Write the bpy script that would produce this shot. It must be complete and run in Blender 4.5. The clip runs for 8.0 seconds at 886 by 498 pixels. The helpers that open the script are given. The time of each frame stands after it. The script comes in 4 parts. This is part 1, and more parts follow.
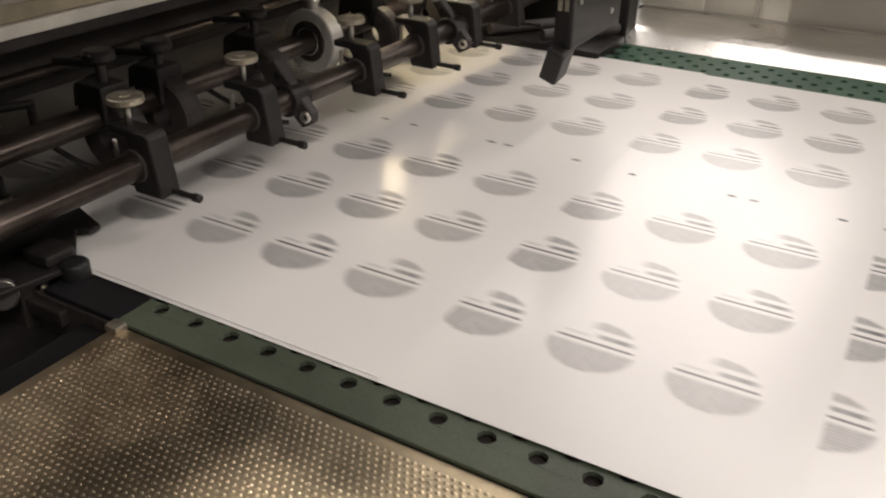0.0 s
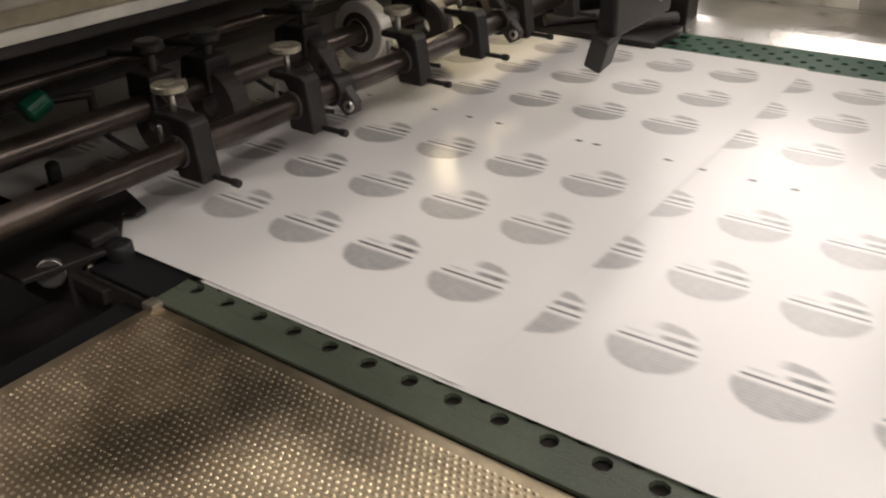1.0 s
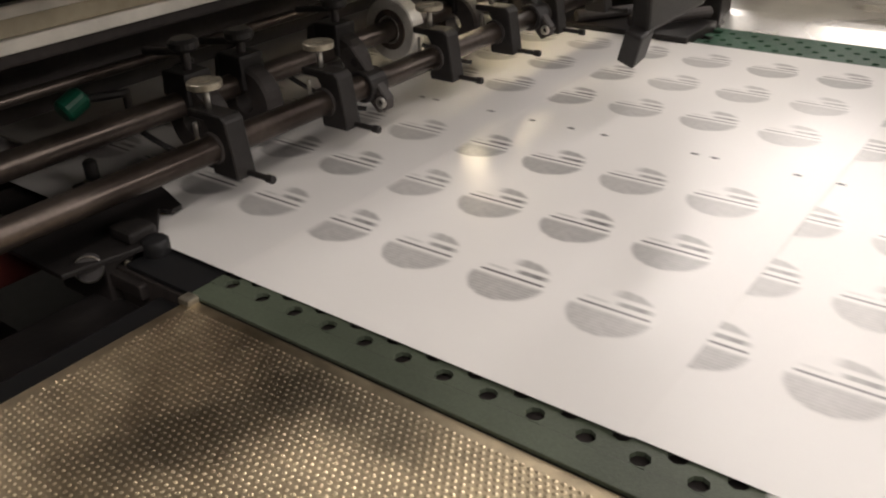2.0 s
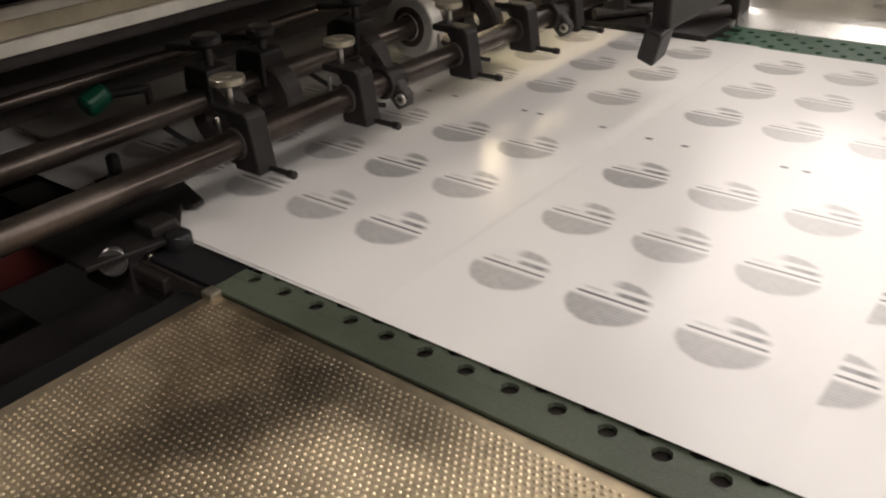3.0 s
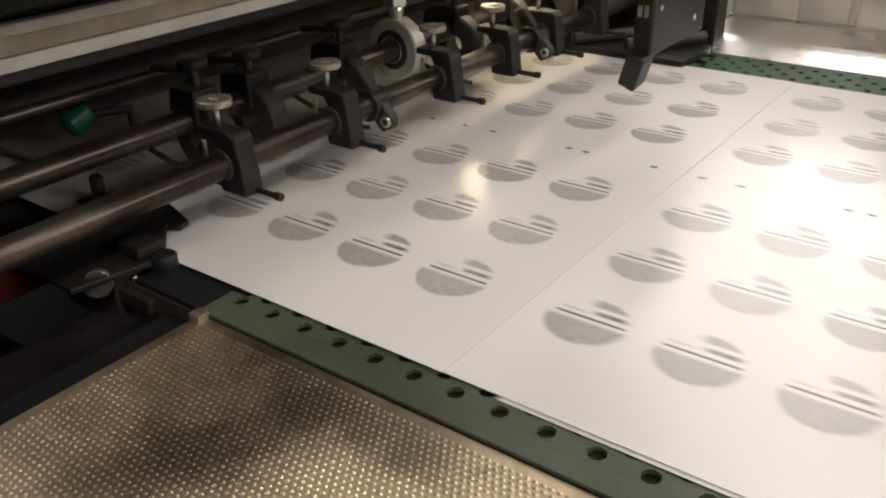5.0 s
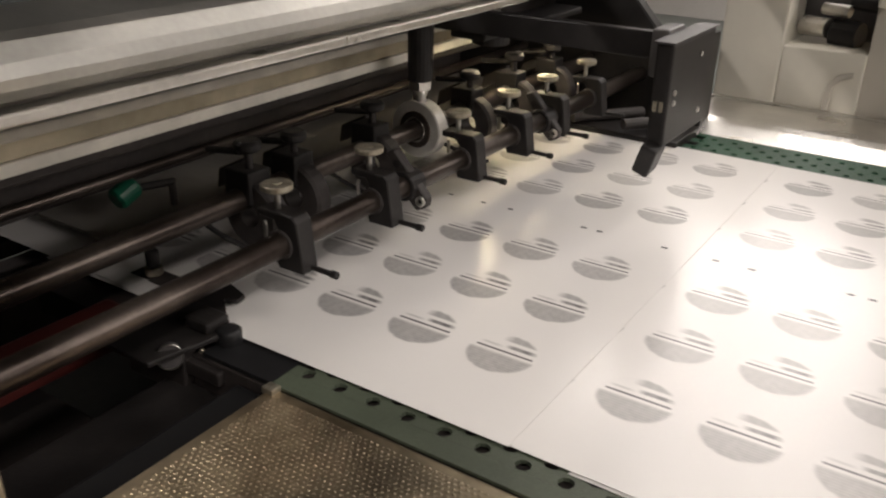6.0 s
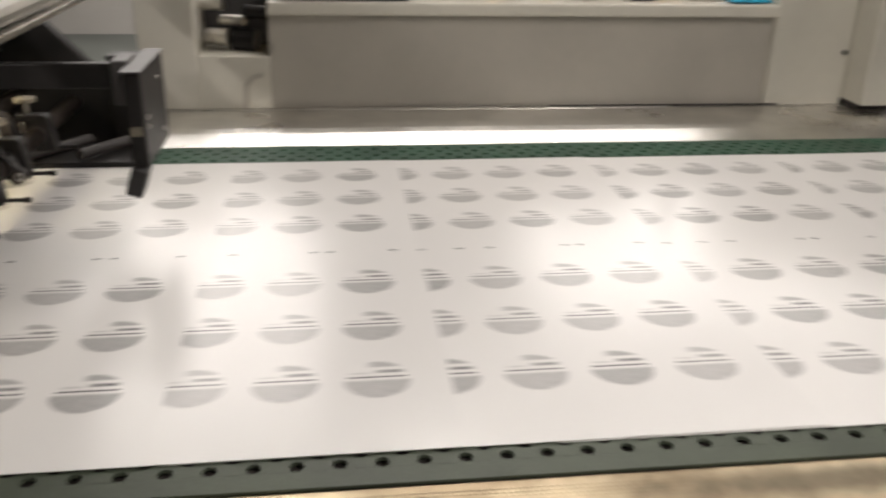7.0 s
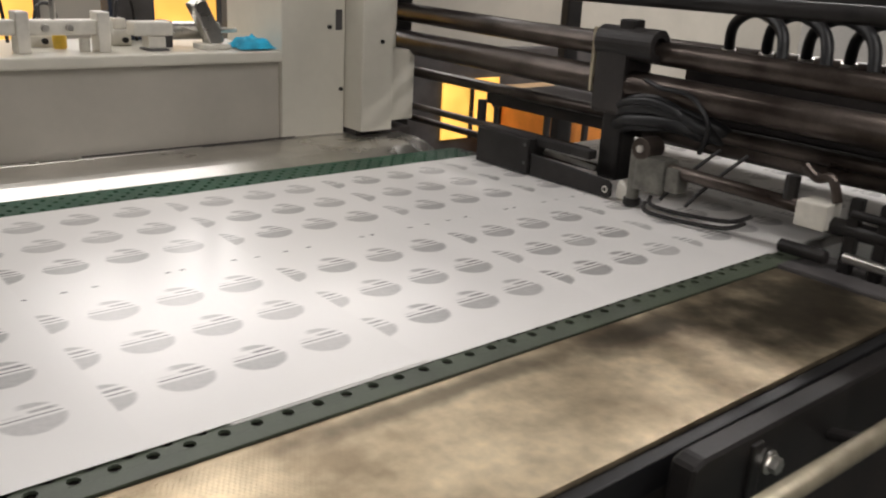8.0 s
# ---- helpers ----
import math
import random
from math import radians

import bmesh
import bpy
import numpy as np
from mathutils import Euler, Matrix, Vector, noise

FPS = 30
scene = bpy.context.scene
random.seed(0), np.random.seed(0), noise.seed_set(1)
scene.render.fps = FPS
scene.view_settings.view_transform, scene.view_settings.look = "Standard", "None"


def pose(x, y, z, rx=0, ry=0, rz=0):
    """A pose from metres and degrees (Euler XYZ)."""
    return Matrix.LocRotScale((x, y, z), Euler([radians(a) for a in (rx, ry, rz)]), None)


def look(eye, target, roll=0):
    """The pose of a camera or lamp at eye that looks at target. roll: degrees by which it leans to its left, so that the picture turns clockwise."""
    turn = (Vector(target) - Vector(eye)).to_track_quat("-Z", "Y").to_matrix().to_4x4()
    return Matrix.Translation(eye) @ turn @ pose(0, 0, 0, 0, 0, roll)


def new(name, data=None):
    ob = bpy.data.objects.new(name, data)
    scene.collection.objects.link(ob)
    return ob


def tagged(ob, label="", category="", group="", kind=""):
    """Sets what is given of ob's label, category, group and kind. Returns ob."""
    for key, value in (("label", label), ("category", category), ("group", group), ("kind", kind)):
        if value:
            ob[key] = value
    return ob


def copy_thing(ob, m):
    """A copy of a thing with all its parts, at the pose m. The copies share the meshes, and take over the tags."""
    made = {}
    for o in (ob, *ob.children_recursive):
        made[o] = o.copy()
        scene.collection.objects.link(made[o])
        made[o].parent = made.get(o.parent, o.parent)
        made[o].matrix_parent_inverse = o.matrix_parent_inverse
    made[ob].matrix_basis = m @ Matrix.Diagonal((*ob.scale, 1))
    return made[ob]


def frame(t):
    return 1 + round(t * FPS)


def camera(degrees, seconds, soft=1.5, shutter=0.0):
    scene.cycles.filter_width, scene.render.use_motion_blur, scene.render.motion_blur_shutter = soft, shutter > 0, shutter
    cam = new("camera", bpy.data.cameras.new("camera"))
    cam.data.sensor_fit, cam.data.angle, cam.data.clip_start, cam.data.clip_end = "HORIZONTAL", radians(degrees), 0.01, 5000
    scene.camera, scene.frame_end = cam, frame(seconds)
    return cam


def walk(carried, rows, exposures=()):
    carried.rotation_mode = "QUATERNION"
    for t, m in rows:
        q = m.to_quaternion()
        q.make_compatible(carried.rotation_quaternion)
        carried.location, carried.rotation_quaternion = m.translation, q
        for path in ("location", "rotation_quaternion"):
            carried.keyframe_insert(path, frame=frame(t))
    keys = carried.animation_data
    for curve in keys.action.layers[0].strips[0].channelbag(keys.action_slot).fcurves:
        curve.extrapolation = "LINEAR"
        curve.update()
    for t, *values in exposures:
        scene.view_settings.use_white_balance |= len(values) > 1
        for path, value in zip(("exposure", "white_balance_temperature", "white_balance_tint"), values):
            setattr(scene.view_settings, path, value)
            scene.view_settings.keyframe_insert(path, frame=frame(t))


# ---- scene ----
cam = camera(54.6, 8.0, soft=2.1, shutter=0.25)
PATH = [
    (0, (0.591, -0.471, 0.442), (-0.289, 1.046, -0.518), 0.7),
    (0.5, (0.633, -0.453, 0.431), (-0.356, 0.994, -0.531), -0.9),
    (1, (0.636, -0.453, 0.432), (-0.394, 0.966, -0.531), -1.4),
    (1.5, (0.634, -0.454, 0.432), (-0.414, 0.951, -0.529), -1.8),
    (2, (0.632, -0.457, 0.428), (-0.45, 0.922, -0.534), -2.5),
    (3.5, (0.623, -0.471, 0.428), (-0.482, 0.89, -0.536), -2.5),
    (4, (0.618, -0.474, 0.43), (-0.48, 0.899, -0.525), -2.3),
    (5.5, (0.619, -0.487, 0.449), (-0.437, 0.959, -0.443), -0.6),
    (6, (0.561, -0.586, 0.506), (-0.434, 0.935, -0.327), 1.2),
    (6.5, (0.458, -0.75, 0.545), (0.018, 1.028, -0.258), -0.0),
    (7, (0.457, -0.739, 0.553), (0.701, 1.081, -0.241), 1.4),
    (7.5, (0.409, -0.723, 0.529), (1.445, 0.84, -0.167), 3.1),
    (8, (0.318, -0.857, 0.549), (1.553, 0.581, -0.089), 3.2),
]
walk(cam, [(t, look(eye, target, roll)) for t, eye, target, roll in PATH],
     exposures=[(0.0, -0.09, 6550, 12), (4.0, -0.06, 6550, 12), (6.0, 0.0, 6550, 12), (6.5, 0.08, 6500, 10), (7.0, -0.16, 6450, 10), (8.0, -0.26, 6250, 10)])

# ---- world, lamps, exposure ----
FLOOR = -0.9
CEIL = 2.3
world = bpy.data.worlds.new("world")
scene.world = world
world.use_nodes = True
world.node_tree.nodes["Background"].inputs[0].default_value = (1.0, 0.95, 0.89, 1)
world.node_tree.nodes["Background"].inputs[1].default_value = 0.19

# ceiling lamps: place, length along y, watts, width
# all out of view: four set by reflections, the last three added as fill
LAMPS = [(-0.48, 5.5, 4.8, 112, 1.6), (3.4, 6.0, 3.6, 165, 3.0), (1.7, 2.65, 0.34, 29, 4.4), (0.9, 1.85, 2.0, 18, 0.14), (1.75, -1.4, 2.4, 40, 0.4), (-2.2, -2.2, 2.4, 112, 0.28), (5.0, 0.6, 2.4, 160, 0.9)]


def lamp_light(x, y, length, watts, width):
    data = bpy.data.lights.new("unseen_lamp_light", "AREA")
    data.shape, data.size, data.size_y, data.energy = "RECTANGLE", width, length, watts
    data.color = (1.0, 0.93, 0.875)
    ob = new("unseen_lamp_light", data)
    ob.location = (x, y, CEIL - 0.115)
    return ob


for lx, ly, ll, lw, lb in LAMPS:
    lamp_light(lx, ly, ll, lw, lb)


# ---- materials ----
def material(name, colour, rough=0.5, metal=0.0, grain=(60.0, 0.06), stain=(4.0, 0.15), bump=0.0, bump_scale=200.0, coat=0.0, rough_var=0.1, tint=None, random_by=0.0, coat_rough=0.22):
    """A surface with fine grain, broad stains, uneven gloss and a little relief."""
    m = bpy.data.materials.new(name)
    m.use_nodes = True
    n, l = m.node_tree.nodes, m.node_tree.links
    b = n["Principled BSDF"]
    co = n.new("ShaderNodeTexCoord")
    fine, broad = n.new("ShaderNodeTexNoise"), n.new("ShaderNodeTexNoise")
    fine.inputs["Scale"].default_value, fine.inputs["Detail"].default_value = grain[0], 5
    broad.inputs["Scale"].default_value, broad.inputs["Detail"].default_value = stain[0], 6
    for t in (fine, broad):
        l.new(co.outputs["Object"], t.inputs["Vector"])
    dark = n.new("ShaderNodeMix")
    dark.data_type = "RGBA"
    dark.inputs["A"].default_value = (*[c * (1 - stain[1]) for c in (tint or colour)], 1)
    dark.inputs["B"].default_value = (*[min(1, c * (1 + stain[1] * 0.6)) for c in colour], 1)
    ramp = n.new("ShaderNodeMapRange")
    ramp.inputs["From Min"].default_value, ramp.inputs["From Max"].default_value = 0.35, 0.65
    l.new(broad.outputs["Fac"], ramp.inputs["Value"])
    l.new(ramp.outputs["Result"], dark.inputs["Factor"])
    g = n.new("ShaderNodeMapRange")
    g.inputs["To Min"].default_value, g.inputs["To Max"].default_value = 1 - grain[1] * 2, 1 + grain[1] * 2
    l.new(fine.outputs["Fac"], g.inputs["Value"])
    mul = n.new("ShaderNodeVectorMath")
    mul.operation = "SCALE"
    l.new(dark.outputs["Result"], mul.inputs[0])
    l.new(g.outputs["Result"], mul.inputs["Scale"])
    out = mul.outputs[0]
    if random_by:
        info, rm, mul2 = n.new("ShaderNodeObjectInfo"), n.new("ShaderNodeMapRange"), n.new("ShaderNodeVectorMath")
        rm.inputs["To Min"].default_value, rm.inputs["To Max"].default_value = 1 - random_by, 1 + random_by
        mul2.operation = "SCALE"
        l.new(info.outputs["Random"], rm.inputs["Value"])
        l.new(out, mul2.inputs[0])
        l.new(rm.outputs["Result"], mul2.inputs["Scale"])
        out = mul2.outputs[0]
    l.new(out, b.inputs["Base Color"])
    rr = n.new("ShaderNodeMapRange")
    rr.inputs["To Min"].default_value, rr.inputs["To Max"].default_value = max(0.02, rough - rough_var), min(1, rough + rough_var)
    l.new(broad.outputs["Fac"], rr.inputs["Value"])
    l.new(rr.outputs["Result"], b.inputs["Roughness"])
    b.inputs["Metallic"].default_value = metal
    b.inputs["Specular IOR Level"].default_value = 0.3 if max(colour) < 0.03 else 0.5
    b.inputs["Coat Weight"].default_value = coat
    b.inputs["Coat Roughness"].default_value = coat_rough
    if bump:
        tex, bp = n.new("ShaderNodeTexNoise"), n.new("ShaderNodeBump")
        tex.inputs["Scale"].default_value = bump_scale
        l.new(co.outputs["Object"], tex.inputs["Vector"])
        bp.inputs["Strength"].default_value, bp.inputs["Distance"].default_value = bump, 0.001
        l.new(tex.outputs["Fac"], bp.inputs["Height"])
        l.new(bp.outputs["Normal"], b.inputs["Normal"])
    return m


def dark_patches(m, spots):
    """Darkens a surface by patches with ragged edges: each a middle x, y, two half widths, a slant and what is left of
    the colour.
    """
    n, l = m.node_tree.nodes, m.node_tree.links
    b = n["Principled BSDF"]
    out = b.inputs["Base Color"].links[0].from_socket
    co, tex = n.new("ShaderNodeTexCoord"), n.new("ShaderNodeTexNoise")
    tex.inputs["Scale"].default_value, tex.inputs["Detail"].default_value = 16, 6
    l.new(co.outputs["Object"], tex.inputs["Vector"])
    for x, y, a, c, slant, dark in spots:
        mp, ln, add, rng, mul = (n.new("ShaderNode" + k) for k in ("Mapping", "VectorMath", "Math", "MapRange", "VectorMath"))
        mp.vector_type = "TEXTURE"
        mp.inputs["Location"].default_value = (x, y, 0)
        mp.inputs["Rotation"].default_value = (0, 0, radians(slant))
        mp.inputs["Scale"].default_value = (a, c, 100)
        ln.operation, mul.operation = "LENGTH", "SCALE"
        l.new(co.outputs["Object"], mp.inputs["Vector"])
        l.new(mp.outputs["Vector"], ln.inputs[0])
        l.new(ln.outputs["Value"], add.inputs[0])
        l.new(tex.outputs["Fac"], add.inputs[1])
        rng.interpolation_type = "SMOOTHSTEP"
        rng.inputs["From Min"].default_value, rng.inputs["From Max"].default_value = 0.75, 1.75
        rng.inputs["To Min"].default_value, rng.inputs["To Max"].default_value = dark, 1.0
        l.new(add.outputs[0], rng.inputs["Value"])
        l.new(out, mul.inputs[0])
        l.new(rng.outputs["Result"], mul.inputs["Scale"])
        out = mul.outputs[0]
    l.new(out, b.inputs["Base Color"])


def glow(name, colour, strength, uneven=0.0):
    m = bpy.data.materials.new(name)
    m.use_nodes = True
    b = m.node_tree.nodes["Principled BSDF"]
    b.inputs["Base Color"].default_value = (*colour, 1)
    b.inputs["Emission Color"].default_value = (*colour, 1)
    b.inputs["Emission Strength"].default_value = strength
    if uneven:
        n, l = m.node_tree.nodes, m.node_tree.links
        co, tex, rng = n.new("ShaderNodeTexCoord"), n.new("ShaderNodeTexNoise"), n.new("ShaderNodeMapRange")
        tex.inputs["Scale"].default_value = 5
        rng.inputs["From Min"].default_value, rng.inputs["From Max"].default_value = 0.3, 0.7
        rng.inputs["To Min"].default_value, rng.inputs["To Max"].default_value = strength * (1 - uneven), strength * (1 + uneven)
        l.new(co.outputs["Object"], tex.inputs["Vector"])
        l.new(tex.outputs["Fac"], rng.inputs["Value"])
        l.new(rng.outputs["Result"], b.inputs["Emission Strength"])
    return m


BOARD = material("coated_board", (0.80, 0.78, 0.755), 0.37, grain=(900, 0.012), stain=(2.5, 0.03), coat=0.6, rough_var=0.05, coat_rough=0.19)
MARK = material("mark_ink", (0.05, 0.05, 0.05), 0.4)
BLACK = material("black_machine_paint", (0.019, 0.017, 0.0165), 0.44, grain=(120, 0.15), stain=(9, 0.45), bump=0.25, bump_scale=300)
BLACK_DULL = material("dull_black_steel", (0.034, 0.028, 0.026), 0.6, grain=(90, 0.2), stain=(7, 0.5), bump=0.3)
SHAFT = material("oiled_dark_shaft", (0.088, 0.072, 0.062), 0.33, 0.7, grain=(140, 0.14), stain=(7, 0.4), rough_var=0.14, tint=(0.050, 0.036, 0.029))
STEEL = material("bright_steel", (0.62, 0.60, 0.56), 0.3, 1.0, grain=(150, 0.08), stain=(12, 0.25), rough_var=0.12)
STEEL_BED = material("brushed_steel_bed", (0.78, 0.76, 0.72), 0.29, 1.0, grain=(220, 0.06), stain=(5, 0.2), rough_var=0.1, bump=0.08)
ALU = material("aluminium_extrusion", (0.43, 0.42, 0.39), 0.42, 1.0, grain=(160, 0.06), stain=(6, 0.2))
ZINC = material("zinc_plated_steel", (0.60, 0.58, 0.54), 0.4, 0.35, grain=(120, 0.06), stain=(20, 0.2))
STRIP = material("cream_rubber_strip", (0.80, 0.76, 0.68), 0.5, stain=(10, 0.2))
OLIVE = material("olive_worn_strip", (0.42, 0.37, 0.27), 0.4, 0.5, stain=(12, 0.3))
BRASS_PLATE = material("embossed_plate_metal", (0.74, 0.62, 0.43), 0.40, 0.85, grain=(45, 0.16), stain=(4.2, 0.42), rough_var=0.16, tint=(0.54, 0.42, 0.27))
dark_patches(BRASS_PLATE, ((-0.78, 0.125, 0.17, 0.05, -4, 0.3), (-0.83, 0.04, 0.055, 0.12, -28, 0.4), (0.74, 0.0, 0.34, 0.20, 8, 0.13), (0.42, 0.10, 0.24, 0.05, 0, 0.3), (0.02, 0.12, 0.3, 0.028, 0, 0.36)))
GREEN = material("green_vacuum_belt", (0.072, 0.087, 0.06), 0.5, grain=(300, 0.12), stain=(8, 0.25), bump=0.3, bump_scale=600)
GREEN_DEEP = material("deep_green_vacuum_belt", (0.022, 0.075, 0.042), 0.45, grain=(300, 0.1), stain=(8, 0.2), bump=0.3, bump_scale=600)
CREAM = material("cream_machine_paint", (0.60, 0.57, 0.49), 0.4, grain=(40, 0.02), stain=(3, 0.08), coat=0.1)
GREY_PANEL = material("grey_machine_panel", (0.43, 0.40, 0.345), 0.42, grain=(40, 0.02), stain=(3, 0.1))
DARK_GREY = material("dark_grey_plastic", (0.07, 0.065, 0.065), 0.45, stain=(10, 0.3))
PANE = material("grey_acrylic_pane", (0.05, 0.055, 0.055), 0.06, stain=(4, 0.1), rough_var=0.02)
AMBER = glow("lit_amber_window", (1.0, 0.55, 0.10), 1.05, 0.6)
ORANGE = material("orange_cover", (0.75, 0.27, 0.05), 0.45, stain=(8, 0.2))
NAVY = material("dark_blue_grey_paint", (0.03, 0.04, 0.065), 0.45, stain=(8, 0.2))
YELLOW = material("yellow_plastic", (0.70, 0.45, 0.04), 0.4, stain=(20, 0.15))
BLUE = material("blue_cloth", (0.02, 0.33, 0.52), 0.85, bump=0.5, bump_scale=80, stain=(18, 0.4))
WHITE_PLASTIC = material("off_white_plastic", (0.66, 0.63, 0.56), 0.4, stain=(12, 0.15))
DECK = material("grey_deck_paint", (0.24, 0.225, 0.20), 0.5, stain=(6, 0.3))
RED = material("dark_red_paint", (0.07, 0.012, 0.01), 0.45, stain=(9, 0.3))
GREEN_CAP = material("green_plastic_cap", (0.01, 0.12, 0.07), 0.35)
CAST = material("grey_cast_steel", (0.17, 0.165, 0.145), 0.45, 0.55, grain=(120, 0.12), stain=(25, 0.35))
KNOB = material("worn_knob_metal", (0.42, 0.38, 0.30), 0.42, 0.8, grain=(200, 0.15), stain=(60, 0.4))
RUBBER = material("black_hose_rubber", (0.015, 0.015, 0.016), 0.38)
CONCRETE = material("factory_floor_paint", (0.12, 0.13, 0.12), 0.5, grain=(30, 0.08), stain=(1.2, 0.25))
WALL = material("factory_wall_paint", (0.45, 0.43, 0.40), 0.7, stain=(1.0, 0.12))
CEILING = material("ceiling_panel_paint", (0.26, 0.25, 0.24), 0.8, stain=(1.5, 0.1))
CARD = material("brown_cardboard", (0.42, 0.28, 0.15), 0.8, stain=(5, 0.2))
WARM_GLOW = glow("warm_lens_glow", (1.0, 0.85, 0.56), 32.0)
LAMP_GLOW = glow("lamp_tube_glow", (1.0, 0.95, 0.86), 5.0)


def ink_material():
    """Grey printed disc: hatched lower half, dark line across, bar and cap above."""
    m = bpy.data.materials.new("grey_print_ink")
    m.use_nodes = True
    n, l = m.node_tree.nodes, m.node_tree.links
    b = n["Principled BSDF"]
    co, sep = n.new("ShaderNodeTexCoord"), n.new("ShaderNodeSeparateXYZ")
    l.new(co.outputs["Object"], sep.inputs[0])

    def math_node(op, a, c=None, clamp=False):
        k = n.new("ShaderNodeMath")
        k.operation, k.use_clamp = op, clamp
        for i, v in enumerate((a, c)):
            if v is None:
                continue
            if isinstance(v, (int, float)):
                k.inputs[i].default_value = v
            else:
                l.new(v, k.inputs[i])
        return k.outputs[0]

    def band(v, lo, hi, soft):
        up = math_node("DIVIDE", math_node("SUBTRACT", v, lo), soft, True)
        down = math_node("DIVIDE", math_node("SUBTRACT", hi, v), soft, True)
        return math_node("MULTIPLY", up, down)

    u, v = math_node("DIVIDE", sep.outputs["X"], 0.0425), math_node("DIVIDE", sep.outputs["Y"], 0.0425)
    hatch = math_node("MULTIPLY", math_node("ADD", math_node("SINE", math_node("MULTIPLY", v, 62.0)), 1.0), 0.5)
    low = math_node("MULTIPLY", band(v, -1.2, 0.0, 0.12), math_node("ADD", math_node("MULTIPLY", hatch, 0.09), 0.43))
    line = math_node("MULTIPLY", band(v, 0.05, 0.17, 0.04), math_node("MULTIPLY", band(u, -0.86, 0.86, 0.05), 0.95))
    bar = math_node("MULTIPLY", band(v, 0.29, 0.50, 0.05), math_node("MULTIPLY", band(u, -0.12, 0.88, 0.25), 0.74))
    thin = math_node("MULTIPLY", band(v, 0.25, 0.40, 0.06), math_node("MULTIPLY", band(u, -0.85, -0.1, 0.2), 0.28))
    cap = math_node("MULTIPLY", band(v, 0.60, 1.2, 0.08), math_node("MULTIPLY", band(u, -0.35, 0.9, 0.3), 0.5))
    amount = low
    for other in (line, bar, thin, cap):
        amount = math_node("MAXIMUM", amount, other)
    noise_tex, info = n.new("ShaderNodeTexNoise"), n.new("ShaderNodeObjectInfo")
    noise_tex.inputs["Scale"].default_value = 95
    l.new(co.outputs["Object"], noise_tex.inputs["Vector"])
    vary = math_node("ADD", math_node("MULTIPLY", info.outputs["Random"], 0.35), math_node("ADD", math_node("MULTIPLY", noise_tex.outputs["Fac"], 0.7), 0.52))
    amount = math_node("MULTIPLY", amount, vary, True)
    rough_edge = n.new("ShaderNodeTexNoise")
    rough_edge.inputs["Scale"].default_value = 70
    l.new(co.outputs["Object"], rough_edge.inputs["Vector"])
    radius = math_node("SQRT", math_node("ADD", math_node("MULTIPLY", u, u), math_node("MULTIPLY", v, v)))
    radius = math_node("ADD", radius, math_node("MULTIPLY", rough_edge.outputs["Fac"], 0.1))
    amount = math_node("MULTIPLY", amount, math_node("DIVIDE", math_node("SUBTRACT", 1.045, radius), 0.10, True))
    mix = n.new("ShaderNodeMix")
    mix.data_type = "RGBA"
    mix.inputs["A"].default_value, mix.inputs["B"].default_value = (0.80, 0.78, 0.755, 1), (0.07, 0.066, 0.068, 1)
    l.new(amount, mix.inputs["Factor"])
    l.new(mix.outputs["Result"], b.inputs["Base Color"])
    b.inputs["Roughness"].default_value = 0.38
    b.inputs["Coat Weight"].default_value = 0.6
    b.inputs["Coat Roughness"].default_value = 0.19
    return m


INK = ink_material()


# ---- building helpers ----
def thing(name, at, label, category, group="", kind=""):
    ob = new(name)
    ob.empty_display_size = 0.02
    ob.location = at
    return tagged(ob, label, category, group, kind)


def base_of(ob):
    p = Vector(ob.location)
    return p + base_of(ob.parent) if ob.parent else p


def part(name, bm, mat, parent, label="", kind="", smooth=False):
    """Links a bmesh, drawn in world metres, as one mesh under its thing."""
    if parent is not None:
        bmesh.ops.translate(bm, verts=bm.verts, vec=-base_of(parent))
    me = bpy.data.meshes.new(name)
    bm.to_mesh(me)
    bm.free()
    me.materials.append(mat)
    for p in me.polygons:
        p.use_smooth = smooth
    ob = new(name, me)
    ob.parent = parent
    return tagged(ob, label, kind=kind)


def blank():
    return bmesh.new()


def box(a, b, bevel=0.002, bm=None, turn=None):
    """A block between two corners with softened edges; turn rotates it about its middle."""
    one = bmesh.new()
    bmesh.ops.create_cube(one, size=1)
    a, b = Vector(a), Vector(b)
    mid, size = (a + b) / 2, b - a
    for v in one.verts:
        v.co = Vector([v.co[i] * size[i] for i in range(3)])
    bevel = min(bevel, 0.45 * min(abs(s) for s in size))
    if bevel > 0:
        bmesh.ops.bevel(one, geom=one.edges[:], offset=bevel, segments=2, affect="EDGES", profile=0.6)
    m = Matrix.Translation(mid)
    if turn:
        m = m @ Euler([radians(t) for t in turn]).to_matrix().to_4x4()
    bmesh.ops.transform(one, matrix=m, verts=one.verts)
    return join(bm, one)


def join(bm, one):
    if bm is None:
        return one
    me = bpy.data.meshes.new("tmp")
    one.to_mesh(me)
    one.free()
    bm.from_mesh(me)
    bpy.data.meshes.remove(me)
    return bm


